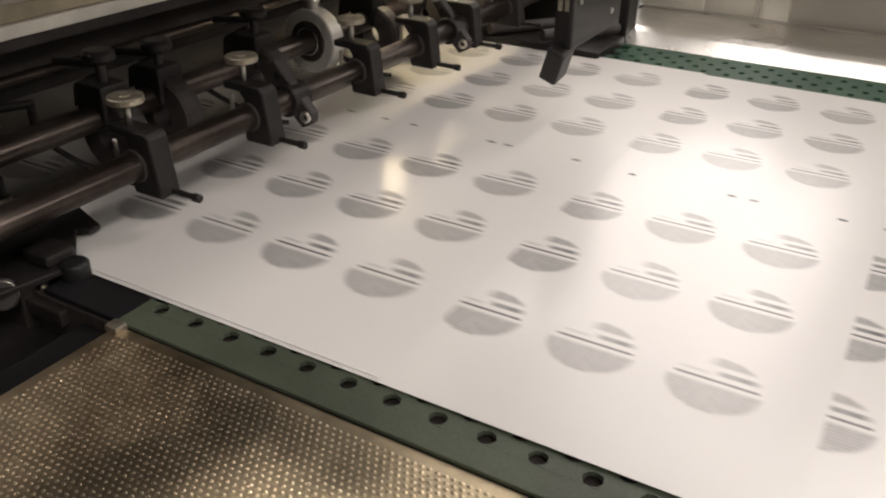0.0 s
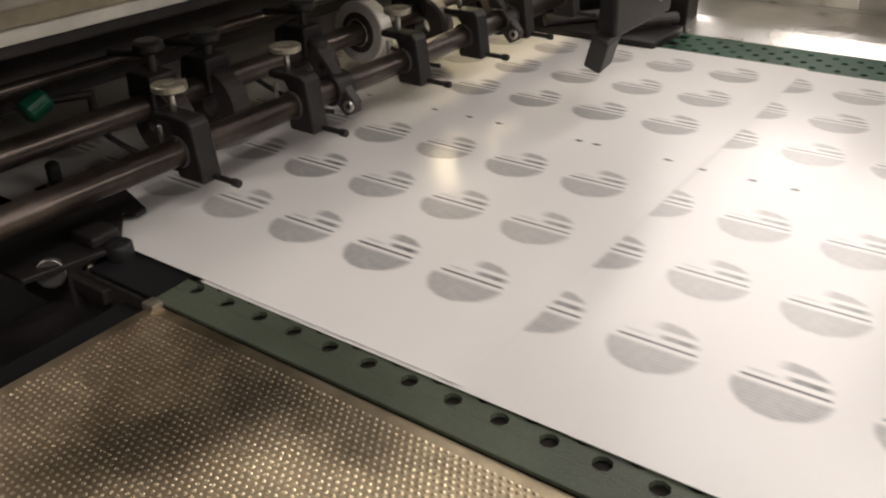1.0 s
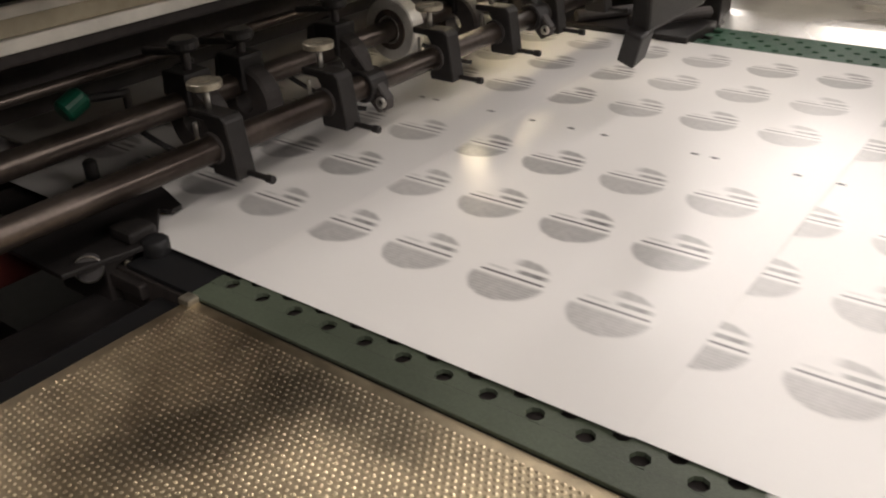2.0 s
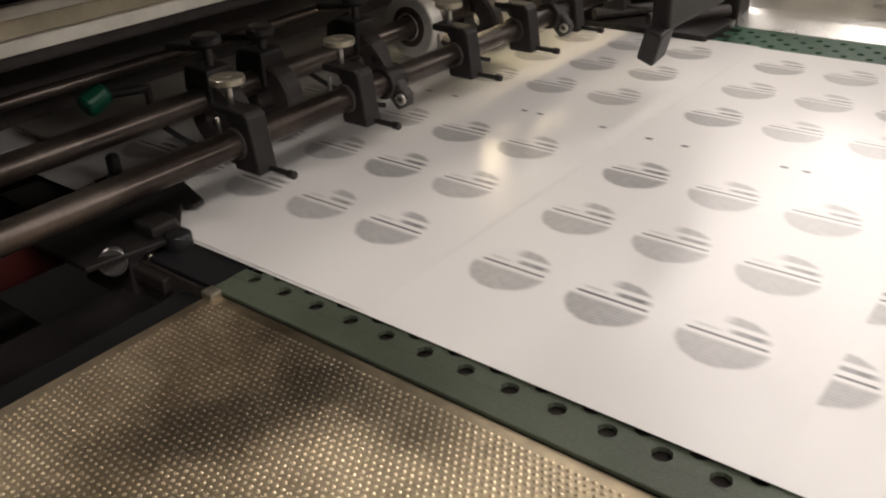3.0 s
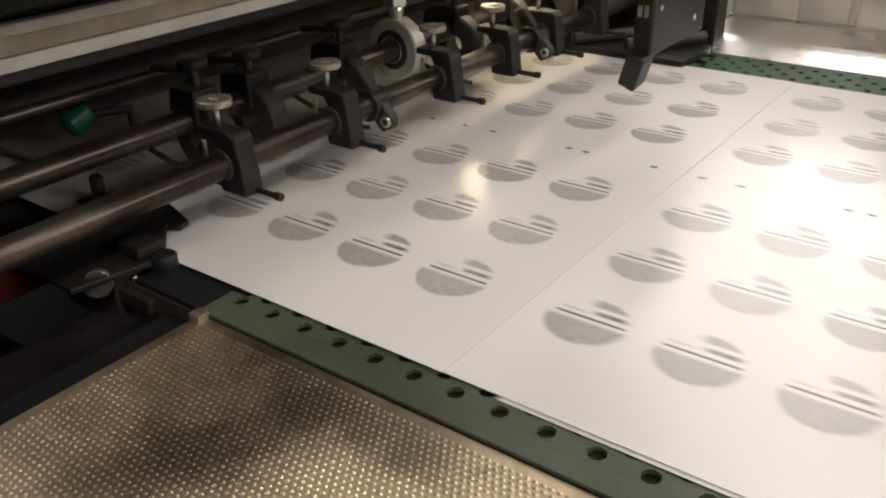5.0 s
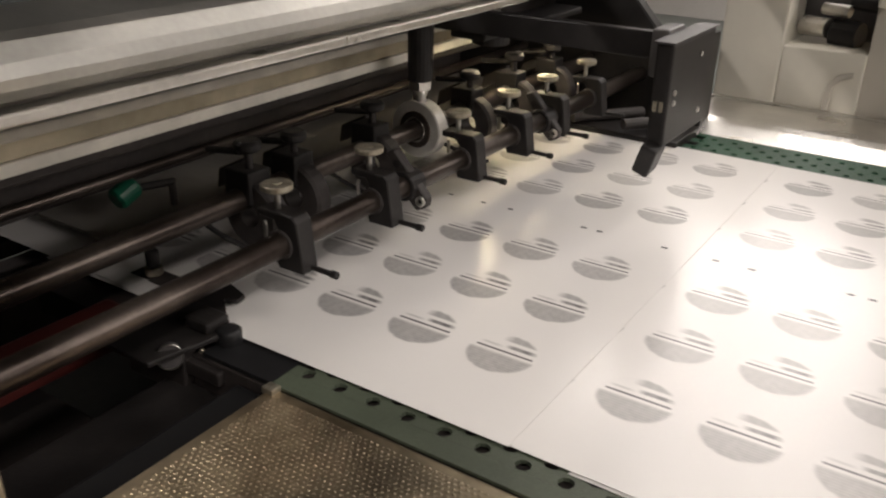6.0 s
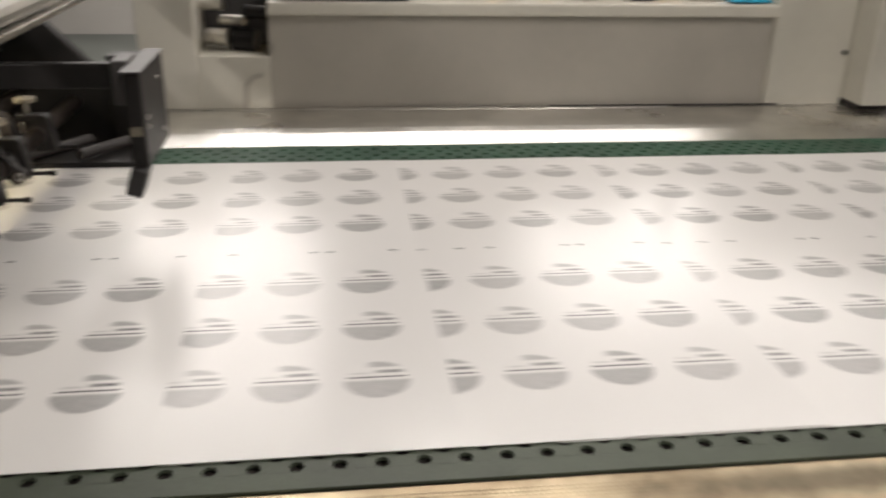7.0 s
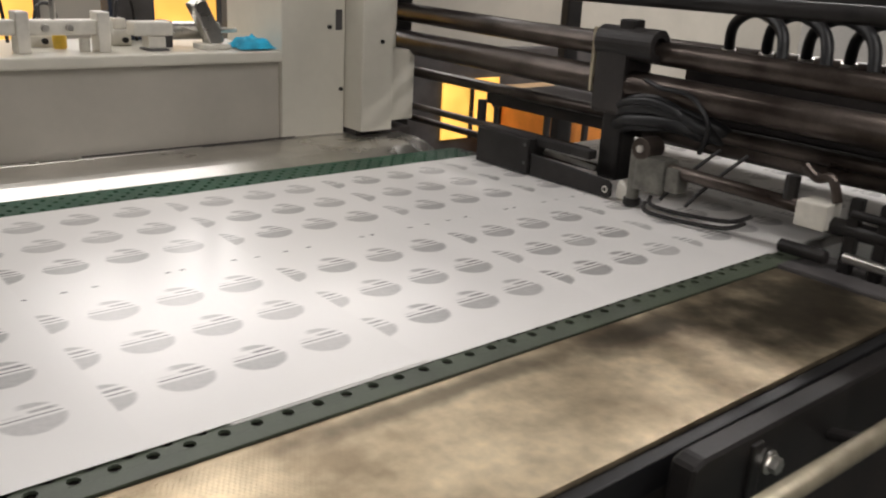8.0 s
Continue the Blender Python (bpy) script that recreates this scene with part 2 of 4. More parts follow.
def rod(p, q, r, sides=20, bm=None, bevel=0.0012, hole=0.0):
    """A round bar from p to q with chamfered ends; hole makes it a tube."""
    p, q = Vector(p), Vector(q)
    d = q - p
    length = d.length
    bevel = min(bevel, r * 0.4, length * 0.3)
    ring = [(r - bevel, 0), (r, bevel), (r, length - bevel), (r - bevel, length)]
    if hole:
        ring = ring + [(hole, length), (hole, 0)]
    one = bmesh.new()
    loops = []
    for rad, h in ring:
        loops.append([one.verts.new((rad * math.cos(2 * math.pi * i / sides), rad * math.sin(2 * math.pi * i / sides), h)) for i in range(sides)])
    pairs = list(zip(loops, loops[1:]))
    if hole:
        pairs.append((loops[-1], loops[0]))
    for lo, hi in pairs:
        for i in range(sides):
            j = (i + 1) % sides
            one.faces.new((lo[i], lo[j], hi[j], hi[i]))
    if not hole:
        one.faces.new(loops[0][::-1])
        one.faces.new(loops[-1])
    m = Matrix.Translation(p) @ d.to_track_quat("Z", "Y").to_matrix().to_4x4()
    bmesh.ops.transform(one, matrix=m, verts=one.verts)
    bmesh.ops.recalc_face_normals(one, faces=one.faces)
    return join(bm, one)


def slab(points, axis, lo, hi, bevel=0.0015, bm=None):
    """A plate cut to an outline: points in the two other axes, thick from lo to hi along axis."""
    one = bmesh.new()
    vs = []
    for a, c in points:
        co = {"x": (lo, a, c), "y": (a, lo, c), "z": (a, c, lo)}[axis]
        vs.append(one.verts.new(co))
    f = one.faces.new(vs)
    grown = bmesh.ops.extrude_face_region(one, geom=[f])
    d = Vector({"x": (hi - lo, 0, 0), "y": (0, hi - lo, 0), "z": (0, 0, hi - lo)}[axis])
    bmesh.ops.translate(one, verts=[g for g in grown["geom"] if isinstance(g, bmesh.types.BMVert)], vec=d)
    bmesh.ops.recalc_face_normals(one, faces=one.faces)
    if bevel:
        bmesh.ops.bevel(one, geom=one.edges[:], offset=bevel, segments=1, affect="EDGES")
    return join(bm, one)


def hose(points, r, sides=10):
    """A bent tube through points, smoothed."""
    pts = [Vector(p) for p in points]
    fine = []
    for i in range(len(pts) - 1):
        p0, p1, p2, p3 = pts[max(0, i - 1)], pts[i], pts[i + 1], pts[min(len(pts) - 1, i + 2)]
        for k in range(6):
            t = k / 6
            fine.append(0.5 * ((2 * p1) + (p2 - p0) * t + (2 * p0 - 5 * p1 + 4 * p2 - p3) * t * t + (3 * p1 - p0 - 3 * p2 + p3) * t ** 3))
    fine.append(pts[-1])
    bm = bmesh.new()
    loops = []
    for i, c in enumerate(fine):
        d = (fine[min(i + 1, len(fine) - 1)] - fine[max(i - 1, 0)]).normalized()
        q = d.to_track_quat("Z", "Y")
        loops.append([bm.verts.new(c + q @ Vector((r * math.cos(2 * math.pi * k / sides), r * math.sin(2 * math.pi * k / sides), 0))) for k in range(sides)])
    for a, b in zip(loops, loops[1:]):
        for i in range(sides):
            j = (i + 1) % sides
            bm.faces.new((a[i], a[j], b[j], b[i]))
    bm.faces.new(loops[0][::-1])
    bm.faces.new(loops[-1])
    return bm


def perforated(x0, x1, pitch, rows, r, top, thick, plain):
    """A belt with round holes: rows of (middle y, half width, shift); plain strips between y pairs."""
    verts, faces = [], []
    for ry, half, shift in rows:
        n = int((x1 - x0) / pitch)
        for i in range(n):
            cx = x0 + (i + 0.5) * pitch + shift
            first = len(verts)
            hx = pitch / 2
            outer = [(hx, 0), (hx, half), (0, half), (-hx, half), (-hx, 0), (-hx, -half), (0, -half), (hx, -half)]
            for ox, oy in outer:
                verts.append((cx + ox, ry + oy, top))
            for k in range(8):
                a = math.pi / 4 * k
                verts.append((cx + r * math.cos(a), ry + r * math.sin(a), top))
            for k in range(8):
                a = math.pi / 4 * k
                verts.append((cx + 0.94 * r * math.cos(a), ry + 0.94 * r * math.sin(a), top - thick))
            for k in range(8):
                j = (k + 1) % 8
                faces.append((first + k, first + j, first + 8 + j, first + 8 + k))
                faces.append((first + 8 + k, first + 8 + j, first + 16 + j, first + 16 + k))
    bm = bmesh.new()
    me = bpy.data.meshes.new("tmp")
    me.from_pydata(verts, [], faces)
    bm.from_mesh(me)
    bpy.data.meshes.remove(me)
    bmesh.ops.recalc_face_normals(bm, faces=bm.faces)
    for y0, y1 in plain:
        box((x0, y0, top - thick), (x1, y1, top), 0.0008, bm)
    return bm


# ---- the hall ----
def hall():
    tagged(part("floor", box((-6, -5, FLOOR - 0.1), (8, 8, FLOOR), 0), CONCRETE, None), "worn painted concrete factory floor", "floor", kind="structure")
    tagged(part("ceiling", box((-6, -5, CEIL), (8, 8, CEIL + 0.1), 0), CEILING, None), "pale painted factory ceiling", "ceiling", kind="structure")
    for name, a, b in (("wall_north", (-6, 8, FLOOR), (8, 8.2, CEIL)), ("wall_south", (-6, -5.2, FLOOR), (8, -5, CEIL)), ("wall_west", (-6.2, -5.2, FLOOR), (-6, 8.2, CEIL)), ("wall_east", (8, -5.2, FLOOR), (8.2, 8.2, CEIL))):
        tagged(part(name, box(a, b, 0), WALL, None), "plain painted factory wall", "wall", kind="structure")
    for x, y, length, w, wide in LAMPS:
        lamp = thing("ceiling_lamp", (x, y, CEIL), "unseen white fluorescent ceiling lamp with bright tubes", "lamp", "ceiling lamps of the hall")
        part("housing", box((x - wide / 2 - 0.03, y - length / 2 - 0.05, CEIL - 0.06), (x + wide / 2 + 0.03, y + length / 2 + 0.05, CEIL), 0.004), WHITE_PLASTIC, lamp)
        for dx in (-wide * 0.28, wide * 0.28):
            part("tube", rod((x + dx, y - length / 2, CEIL - 0.085), (x + dx, y + length / 2, CEIL - 0.085), 0.016, 10), LAMP_GLOW, lamp, "glowing fluorescent tube")


# ---- feed table with its belts ----
def feed_table():
    t = thing("feed_table", (1.0, 0.5, FLOOR), "long steel feed table with green perforated vacuum belts", "feed table")
    part("bed", box((-0.42, -0.0485, -0.05), (2.08, 1.128, -0.008), 0.001), BLACK_DULL, t, "dark bed under the belts")
    rows = [(-0.0135, 0.0085, 0.0), (0.0035, 0.0085, 0.02175)]
    part("near_belt", perforated(-0.0035, 2.02, 0.0435, rows, 0.0082, -0.0006, 0.004, [(-0.0485, -0.022), (0.012, 0.13)]), GREEN, t, "worn grey-green belt with oval suction holes")
    rows = [(1.024 + 0.0235 * i, 0.01175, 0.02 * (i % 2)) for i in range(4)]
    part("far_belt", perforated(0.065, 2.04, 0.04, rows, 0.0062, -0.0006, 0.004, [(0.9, 1.0120), (1.1065, 1.124)]), GREEN_DEEP, t, "deep green belt with rows of suction holes")
    part("near_ledge", box((-0.11, -0.046, -0.0078), (-0.005, 0.13, -0.002), 0.001), RUBBER, t)
    part("far_cover", box((-0.34, 0.985, -0.0078), (0.063, 1.127, 0.012), 0.003), BLACK, t)
    for bx, bz in ((-0.28, 0.03), (-0.16, 0.024), (-0.05, 0.028)):
        part("cover_bar", rod((bx, 0.99, bz), (bx + 0.1, 1.12, bz), 0.011, 12), BLACK_DULL, t)
    for y0 in (0.2, 0.4, 0.6, 0.76):
        part("belt", box((-0.34, y0, -0.0046), (2.02, y0 + 0.1, -0.0006), 0.001), GREEN, t)
    part("far_border", slab([(1.1285, -0.07), (1.1285, -0.040), (1.235, -0.002), (1.26, 0.003), (1.30, 0.005), (1.425, 0.004), (1.425, -0.07)], "x", 0.0, 2.02, 0.0005), STEEL_BED, t, "bright brushed steel border plate")
    for x in (0.3, 1.7):
        for y in (0.1, 1.05):
            part("leg", box((x - 0.04, y - 0.04, FLOOR), (x + 0.04, y + 0.04, -0.05), 0.004), BLACK_DULL, t)
    return t


def side_plate():
    t = thing("side_plate", (1.0, -0.2, FLOOR), "brassy embossed sheet metal side plate, scuffed and stained", "metal plate")
    y0, y1, x1 = -0.322, -0.050, 1.90
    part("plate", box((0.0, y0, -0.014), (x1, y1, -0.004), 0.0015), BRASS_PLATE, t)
    verts, faces = [], []
    px, py = 0.0068, 0.0057
    nx, ny = int(0.84 / px), int((y1 - y0 - 0.012) / py)
    for i in range(nx):
        for j in range(ny):
            x, y = 0.012 + (i + 0.5 * (j % 2)) * px, y0 + 0.008 + j * py
            fade = min(1, max(0.05, (0.86 - x) / 0.40))
            f = len(verts)
            for k in range(6):
                a = math.pi / 3 * k
                verts.append((x + 0.0029 * math.cos(a), y + 0.0022 * math.sin(a), -0.0041))
            for k in range(6):
                a = math.pi / 3 * k
                verts.append((x + 0.0012 * math.cos(a), y + 0.0009 * math.sin(a), -0.0041 + 0.0012 * fade))
            for k in range(6):
                m = (k + 1) % 6
                faces.append((f + k, f + m, f + 6 + m, f + 6 + k))
            faces.append(tuple(f + 6 + k for k in range(6)))
    bm = blank()
    me = bpy.data.meshes.new("tmp")
    me.from_pydata(verts, [], faces)
    bm.from_mesh(me)
    bpy.data.meshes.remove(me)
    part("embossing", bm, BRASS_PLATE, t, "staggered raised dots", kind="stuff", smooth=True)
    part("corner_clip", box((-0.004, -0.062, -0.006), (0.012, -0.048, 0.002), 0.002), KNOB, t, "small worn metal clip")
    part("edge_beam", box((0.07, -0.345, -0.06), (x1, -0.3235, -0.012), 0.003), RUBBER, t)
    part("end_beam", box((1.902, -0.322, -0.03), (1.965, -0.05, 0.004), 0.003), DARK_GREY, t)
    part("skirt", box((0.0, -0.30, FLOOR), (1.88, -0.28, -0.014), 0.003), BLACK_DULL, t)
    return t


# ---- machine that takes the sheets in ----
SX, SZ, SR = -0.113, 0.079, 0.0155
UX, UZ, UR = -0.235, 0.092, 0.0155


def intake_machine():
    t = thing("intake_machine", (-0.7, 0.4, FLOOR), "dark sheet intake machine with oiled shafts and a hinged hood", "machine")
    for y0, y1 in ((-0.62, -0.58), (1.22, 1.26)):
        part("side_frame", slab([(-2.6, FLOOR), (-0.03, FLOOR), (-0.03, 0.12), (-0.2, 0.30), (-0.2, 0.75), (-2.6, 0.75)], "y", y0, y1, 0.004), BLACK, t)
    part("frame_foot", box((-0.0295, 1.2, -0.1), (0.04, 1.26, 0.185), 0.005), BLACK, t)
    part("front_shaft", rod((SX, -0.58, SZ), (SX, 1.22, SZ), SR, 28), SHAFT, t, "worn oiled round shaft", smooth=True)
    part("rear_shaft", rod((UX, -0.58, UZ), (UX, 1.22, UZ), UR, 28), SHAFT, t, "worn oiled round shaft", smooth=True)
    part("thin_rail", rod((-0.40, -0.58, 0.105), (-0.40, 1.22, 0.105), 0.008, 14), SHAFT, t, smooth=True)
    part("back_panel", box((-0.62, -0.58, 0.012), (-0.58, 1.22, 0.6), 0.004), BLACK_DULL, t)
    part("lower_back_panel", box((-0.62, -0.58, -0.2), (-0.58, 1.22, -0.055), 0.004), BLACK_DULL, t)
    part("receiving_board", box((-2.3, -0.1, -0.06), (-0.63, 1.1, -0.035), 0.003), BLACK_DULL, t)
    part("inner_deck", box((-0.575, 0.06, 0.012), (-0.395, 1.2, 0.018), 0.002), DECK, t, "grey painted inner deck")
    part("cross_beam", box((-0.052, -0.58, -0.075), (-0.012, -0.05, -0.018), 0.005), RUBBER, t)
    part("lower_beam", box((-0.16, -0.58, -0.10), (-0.075, -0.05, -0.045), 0.005), BLACK, t)
    # dark slab added to hide the floor and keep this corner dark
    part("floor_mask", box((-0.57, -0.57, -0.15), (-0.06, -0.11, -0.105), 0.004), BLACK_DULL, t)
    part("red_bar", box((-0.31, -0.5, -0.05), (-0.26, -0.02, -0.005), 0.006), RED, t, "dark red painted bar")
    # hood
    h = part("hood_bar", slab([(-0.085, 0.348), (-0.02, 0.338), (0.012, 0.352), (0.016, 0.372), (-0.004, 0.392), (-0.085, 0.402)], "y", -0.62, 1.26, 0.006), ALU, t, "rounded bright aluminium hood bar")
    part("lip", box((0.0, -0.62, 0.336), (0.02, 1.2, 0.3455), 0.002), STEEL, h)
    part("hood_pane", slab([(-0.082, 0.385), (-0.068, 0.40), (-0.59, 1.06), (-0.605, 1.05)], "y", -0.62, 1.26, 0.002), PANE, t, "grey acrylic hood window")
    part("seal_strip", box((-0.325, -0.6, 0.180), (-0.309, 0.93, 0.196), 0.003), STRIP, t, "pale rubber seal strip")
    part("seal_channel", box((-0.33, -0.6, 0.1965), (-0.313, 0.93, 0.218), 0.002), OLIVE, t, "worn olive metal channel")
    part("upper_strip", box((-0.325, -0.6, 0.2185), (-0.305, 0.93, 0.232), 0.003), STRIP, t)
    part("hood_beam", box((-0.46, -0.6, 0.2335), (-0.322, 1.24, 0.345), 0.006), BLACK, t)
    part("hood_web", box((-0.44, -0.6, 0.16), (-0.33, 1.24, 0.23), 0.004), BLACK_DULL, t)
    # arm with the sheet sensor
    part("sensor_arm", box((-0.325, 0.655, 0.236), (0.144, 0.675, 0.276), 0.003), BLACK, t)
    part("arm_flange", box((0.118, 0.63, 0.215), (0.1445, 0.70, 0.285), 0.004), DARK_GREY, t)
    s = part("sensor_block", box((0.146, 0.578, 0.128), (0.172, 0.765, 0.276), 0.005), BLACK, t, "matt dark grey sheet sensor block")
    part("cap_plate", box((0.143, 0.574, 0.2765), (0.174, 0.77, 0.279), 0.0008), DARK_GREY, s)
    for y, z in ((0.70, 0.245), (0.60, 0.205), (0.60, 0.19), (0.72, 0.155)):
        part("screw", rod((0.1715, y, z), (0.1755, y, z), 0.0042, 10), STEEL, s)
    for i in range(2):
        part("print_bar", box((0.151 + 0.009 * i, 0.5772, 0.18), (0.157 + 0.009 * i, 0.5776, 0.195), 0), KNOB, s, "short pale printed bar")
    part("sensor_foot", box((0.140, 0.565, 0.086), (0.166, 0.60, 0.136), 0.004, turn=(14, 20, 0)), BLACK, t, "slanted glossy black sensor foot")
    # hanging rod end
    y = 0.553
    part("hanger", rod((UX, y, 0.172), (UX, y, 0.56), 0.021, 20), BLACK, t, "black hanging rod", smooth=False)
    part("hex_nut", rod((UX, y, 0.158), (UX, y, 0.172), 0.020, 6), STEEL, t)
    part("eye_neck", rod((UX, y, 0.128), (UX, y, 0.159), 0.0125, 18), STEEL, t, smooth=True)
    e = part("rod_eye", rod((UX, y - 0.014, UZ), (UX, y + 0.014, UZ), 0.048, 36, hole=0.031, bevel=0.002), ZINC, t, "bright steel rod eye")
    part("eye_bush", rod((UX, y - 0.016, UZ), (UX, y + 0.012, UZ), 0.031, 30, hole=0.0155), SHAFT, e)
    part("snap_ring", rod((UX, y - 0.018, UZ), (UX, y - 0.0155, UZ), 0.0215, 24, hole=0.018), STEEL, e)
    return t


def clamp(y):
    """A stepped black clamp on the front shaft with a thumb screw and a small lever."""
    t = thing("shaft_clamp", (SX, y, SZ), "stepped black steel shaft clamp with a worn thumb screw", "clamp", "clamps on the front shaft")
    w = 0.0135
    prof = [(-0.150, 0.109), (-0.150, 0.118), (-0.094, 0.118), (-0.088, 0.112), (-0.080, 0.052), (-0.080, 0.046), (-0.120, 0.046), (-0.122, 0.052), (-0.118, 0.098), (-0.124, 0.108)]
    part("body", slab(prof, "y", y - w, y + w, 0.0015), BLACK, t)
    part("collar", rod((SX, y - w - 0.003, SZ), (SX, y + w + 0.003, SZ), SR + 0.003, 22), BLACK_DULL, t, smooth=False)
    part("screw_stem", rod((-0.128, y, 0.117), (-0.128, y, 0.143), 0.0038, 12), STEEL, t, smooth=True)
    k = part("thumb_screw", rod((-0.128, y, 0.142), (-0.128, y, 0.150), 0.0195, 26), KNOB, t, "worn brassy round thumb screw head")
    part("screw_dimple", rod((-0.128, y, 0.1495), (-0.128, y, 0.1515), 0.007, 12), KNOB, k)
    part("pin", rod((-0.135, y - w - 0.003, 0.085), (-0.135, y - w - 0.003, 0.106), 0.0026, 8), STEEL, t)
    part("lever", rod((-0.082, y + 0.004, 0.0505), (-0.046, y + 0.004, 0.0505), 0.0036, 10), BLACK, t)
    part("lever_tip", rod((-0.052, y + 0.004, 0.0505), (-0.041, y + 0.004, 0.0505), 0.0050, 10), BLACK, t)
    return t


def swing_lever(y):
    """A slotted lever that leans off the shaft, with a bright eyelet at its end."""
    t = thing("swing_lever", (SX, y, SZ), "slotted black lever on the shaft with a bright eyelet", "lever", "levers on the front shaft")
    prof = [(-0.148, 0.122), (-0.132, 0.128), (-0.076, 0.066), (-0.078, 0.052), (-0.094, 0.044), (-0.106, 0.056)]
    part("arm", slab(prof, "y", y - 0.008, y + 0.008, 0.0018), BLACK_DULL, t)
    part("slot", rod((-0.128, y - 0.0088, 0.108), (-0.128, y - 0.0078, 0.108), 0.006, 14), BLACK, t)
    part("hub", rod((SX, y - 0.016, SZ), (SX, y + 0.016, SZ), SR + 0.006, 22), BLACK, t)
    part("eyelet", rod((-0.0855, y - 0.012, 0.061), (-0.0855, y + 0.010, 0.061), 0.0078, 18, hole=0.0042), STEEL, t, "bright steel eyelet")
    return t


def rear_gripper(y, tall):
    """A dark wheel holder on the rear shaft with a flat knob above it."""
    t = thing("rear_roller_holder", (UX, y, UZ), "black roller holder with a flat knob on the rear shaft", "roller holder", "roller holders on the rear shaft")
    part("wheel", rod((UX + 0.012, y - 0.014, UZ - 0.022), (UX + 0.012, y + 0.014, UZ - 0.022), 0.047, 30, hole=0.0158, bevel=0.004), BLACK_DULL, t, "dull black rubber wheel")
    part("block", box((UX - 0.024, y - 0.02, UZ - 0.005), (UX + 0.022, y + 0.02, UZ + 0.04), 0.004), BLACK, t)
    part("stem", rod((UX + 0.004, y, UZ + 0.038), (UX + 0.004, y, UZ + tall), 0.0055, 12), BLACK_DULL, t)
    part("knob", rod((UX + 0.004, y, UZ + tall - 0.003), (UX + 0.004, y, UZ + tall + 0.012), 0.0185, 22, bevel=0.004), BLACK, t, "flat black knob")
    part("handle", rod((UX - 0.06, y - 0.012, UZ + tall - 0.01), (UX + 0.0, y - 0.004, UZ + tall - 0.004), 0.005, 10), BLACK, t)
    part("bracket", slab([(UX - 0.07, UZ + 0.02), (UX - 0.02, UZ + 0.045), (UX - 0.02, UZ + 0.02), (UX - 0.075, UZ - 0.01)], "y", y + 0.012, y + 0.03, 0.002), BLACK_DULL, t)
    return t


def side_lay():
    t = thing("side_lay", (-0.13, -0.06, -0.045), "black side guide with a knurled thumb wheel", "sheet guide")
    part("guide_plate", slab([(-0.245, 0.055), (-0.235, 0.088), (-0.152, 0.062), (-0.148, 0.045), (-0.165, 0.04), (-0.10, -0.012), (-0.12, -0.11), (-0.24, -0.11)], "z", 0.006, 0.012, 0.001), BLACK, t)
    part("carrier", box((-0.225, -0.062, -0.06), (-0.125, 0.0, 0.0055), 0.004), BLACK_DULL, t)
    part("block", box((-0.15, -0.035, 0.0125), (-0.112, 0.0, 0.026), 0.004), BLACK, t)
    part("knob", rod((-0.102, -0.012, -0.014), (-0.102, -0.012, 0.016), 0.0145, 26, bevel=0.003), RUBBER, t, "round black adjusting knob", smooth=True)
    part("knob_stem", rod((-0.100, -0.012, -0.055), (-0.100, -0.012, -0.013), 0.008, 14), BLACK_DULL, t)
    part("stop_tab", box((-0.086, -0.038, -0.012), (-0.076, -0.028, -0.003), 0.001), KNOB, t, "small pale metal tab")
    k = part("thumb_wheel", rod((-0.122, -0.080, 0.004), (-0.131, -0.073, 0.002), 0.0145, 28, bevel=0.0015), DARK_GREY, t, "knurled dark thumb wheel")
    part("rim", rod((-0.1212, -0.0807, 0.0042), (-0.1228, -0.0794, 0.0038), 0.0150, 28, hole=0.0138), STEEL, k, "bright worn rim")
    part("shank", rod((-0.128, -0.075, 0.003), (-0.150, -0.056, -0.004), 0.004, 12), RUBBER, t)
    for x, y in ((-0.117, -0.040), (-0.109, -0.036)):
        part("screw", rod((x, y, -0.012), (x, y, -0.003), 0.0035, 6), KNOB, t)
    part("bracket", box((-0.13, -0.058, -0.03), (-0.074, 0.004, -0.0122), 0.003), BLACK_DULL, t)
    part("ledge", box((-0.0735, -0.040, -0.03), (-0.02, 0.004, -0.011), 0.002), BLACK, t)
    part("edge_strip", box((-0.0745, -0.038, -0.0106), (-0.0715, 0.0, -0.0094), 0.0004), STEEL, t, "worn bright edge")
    return t


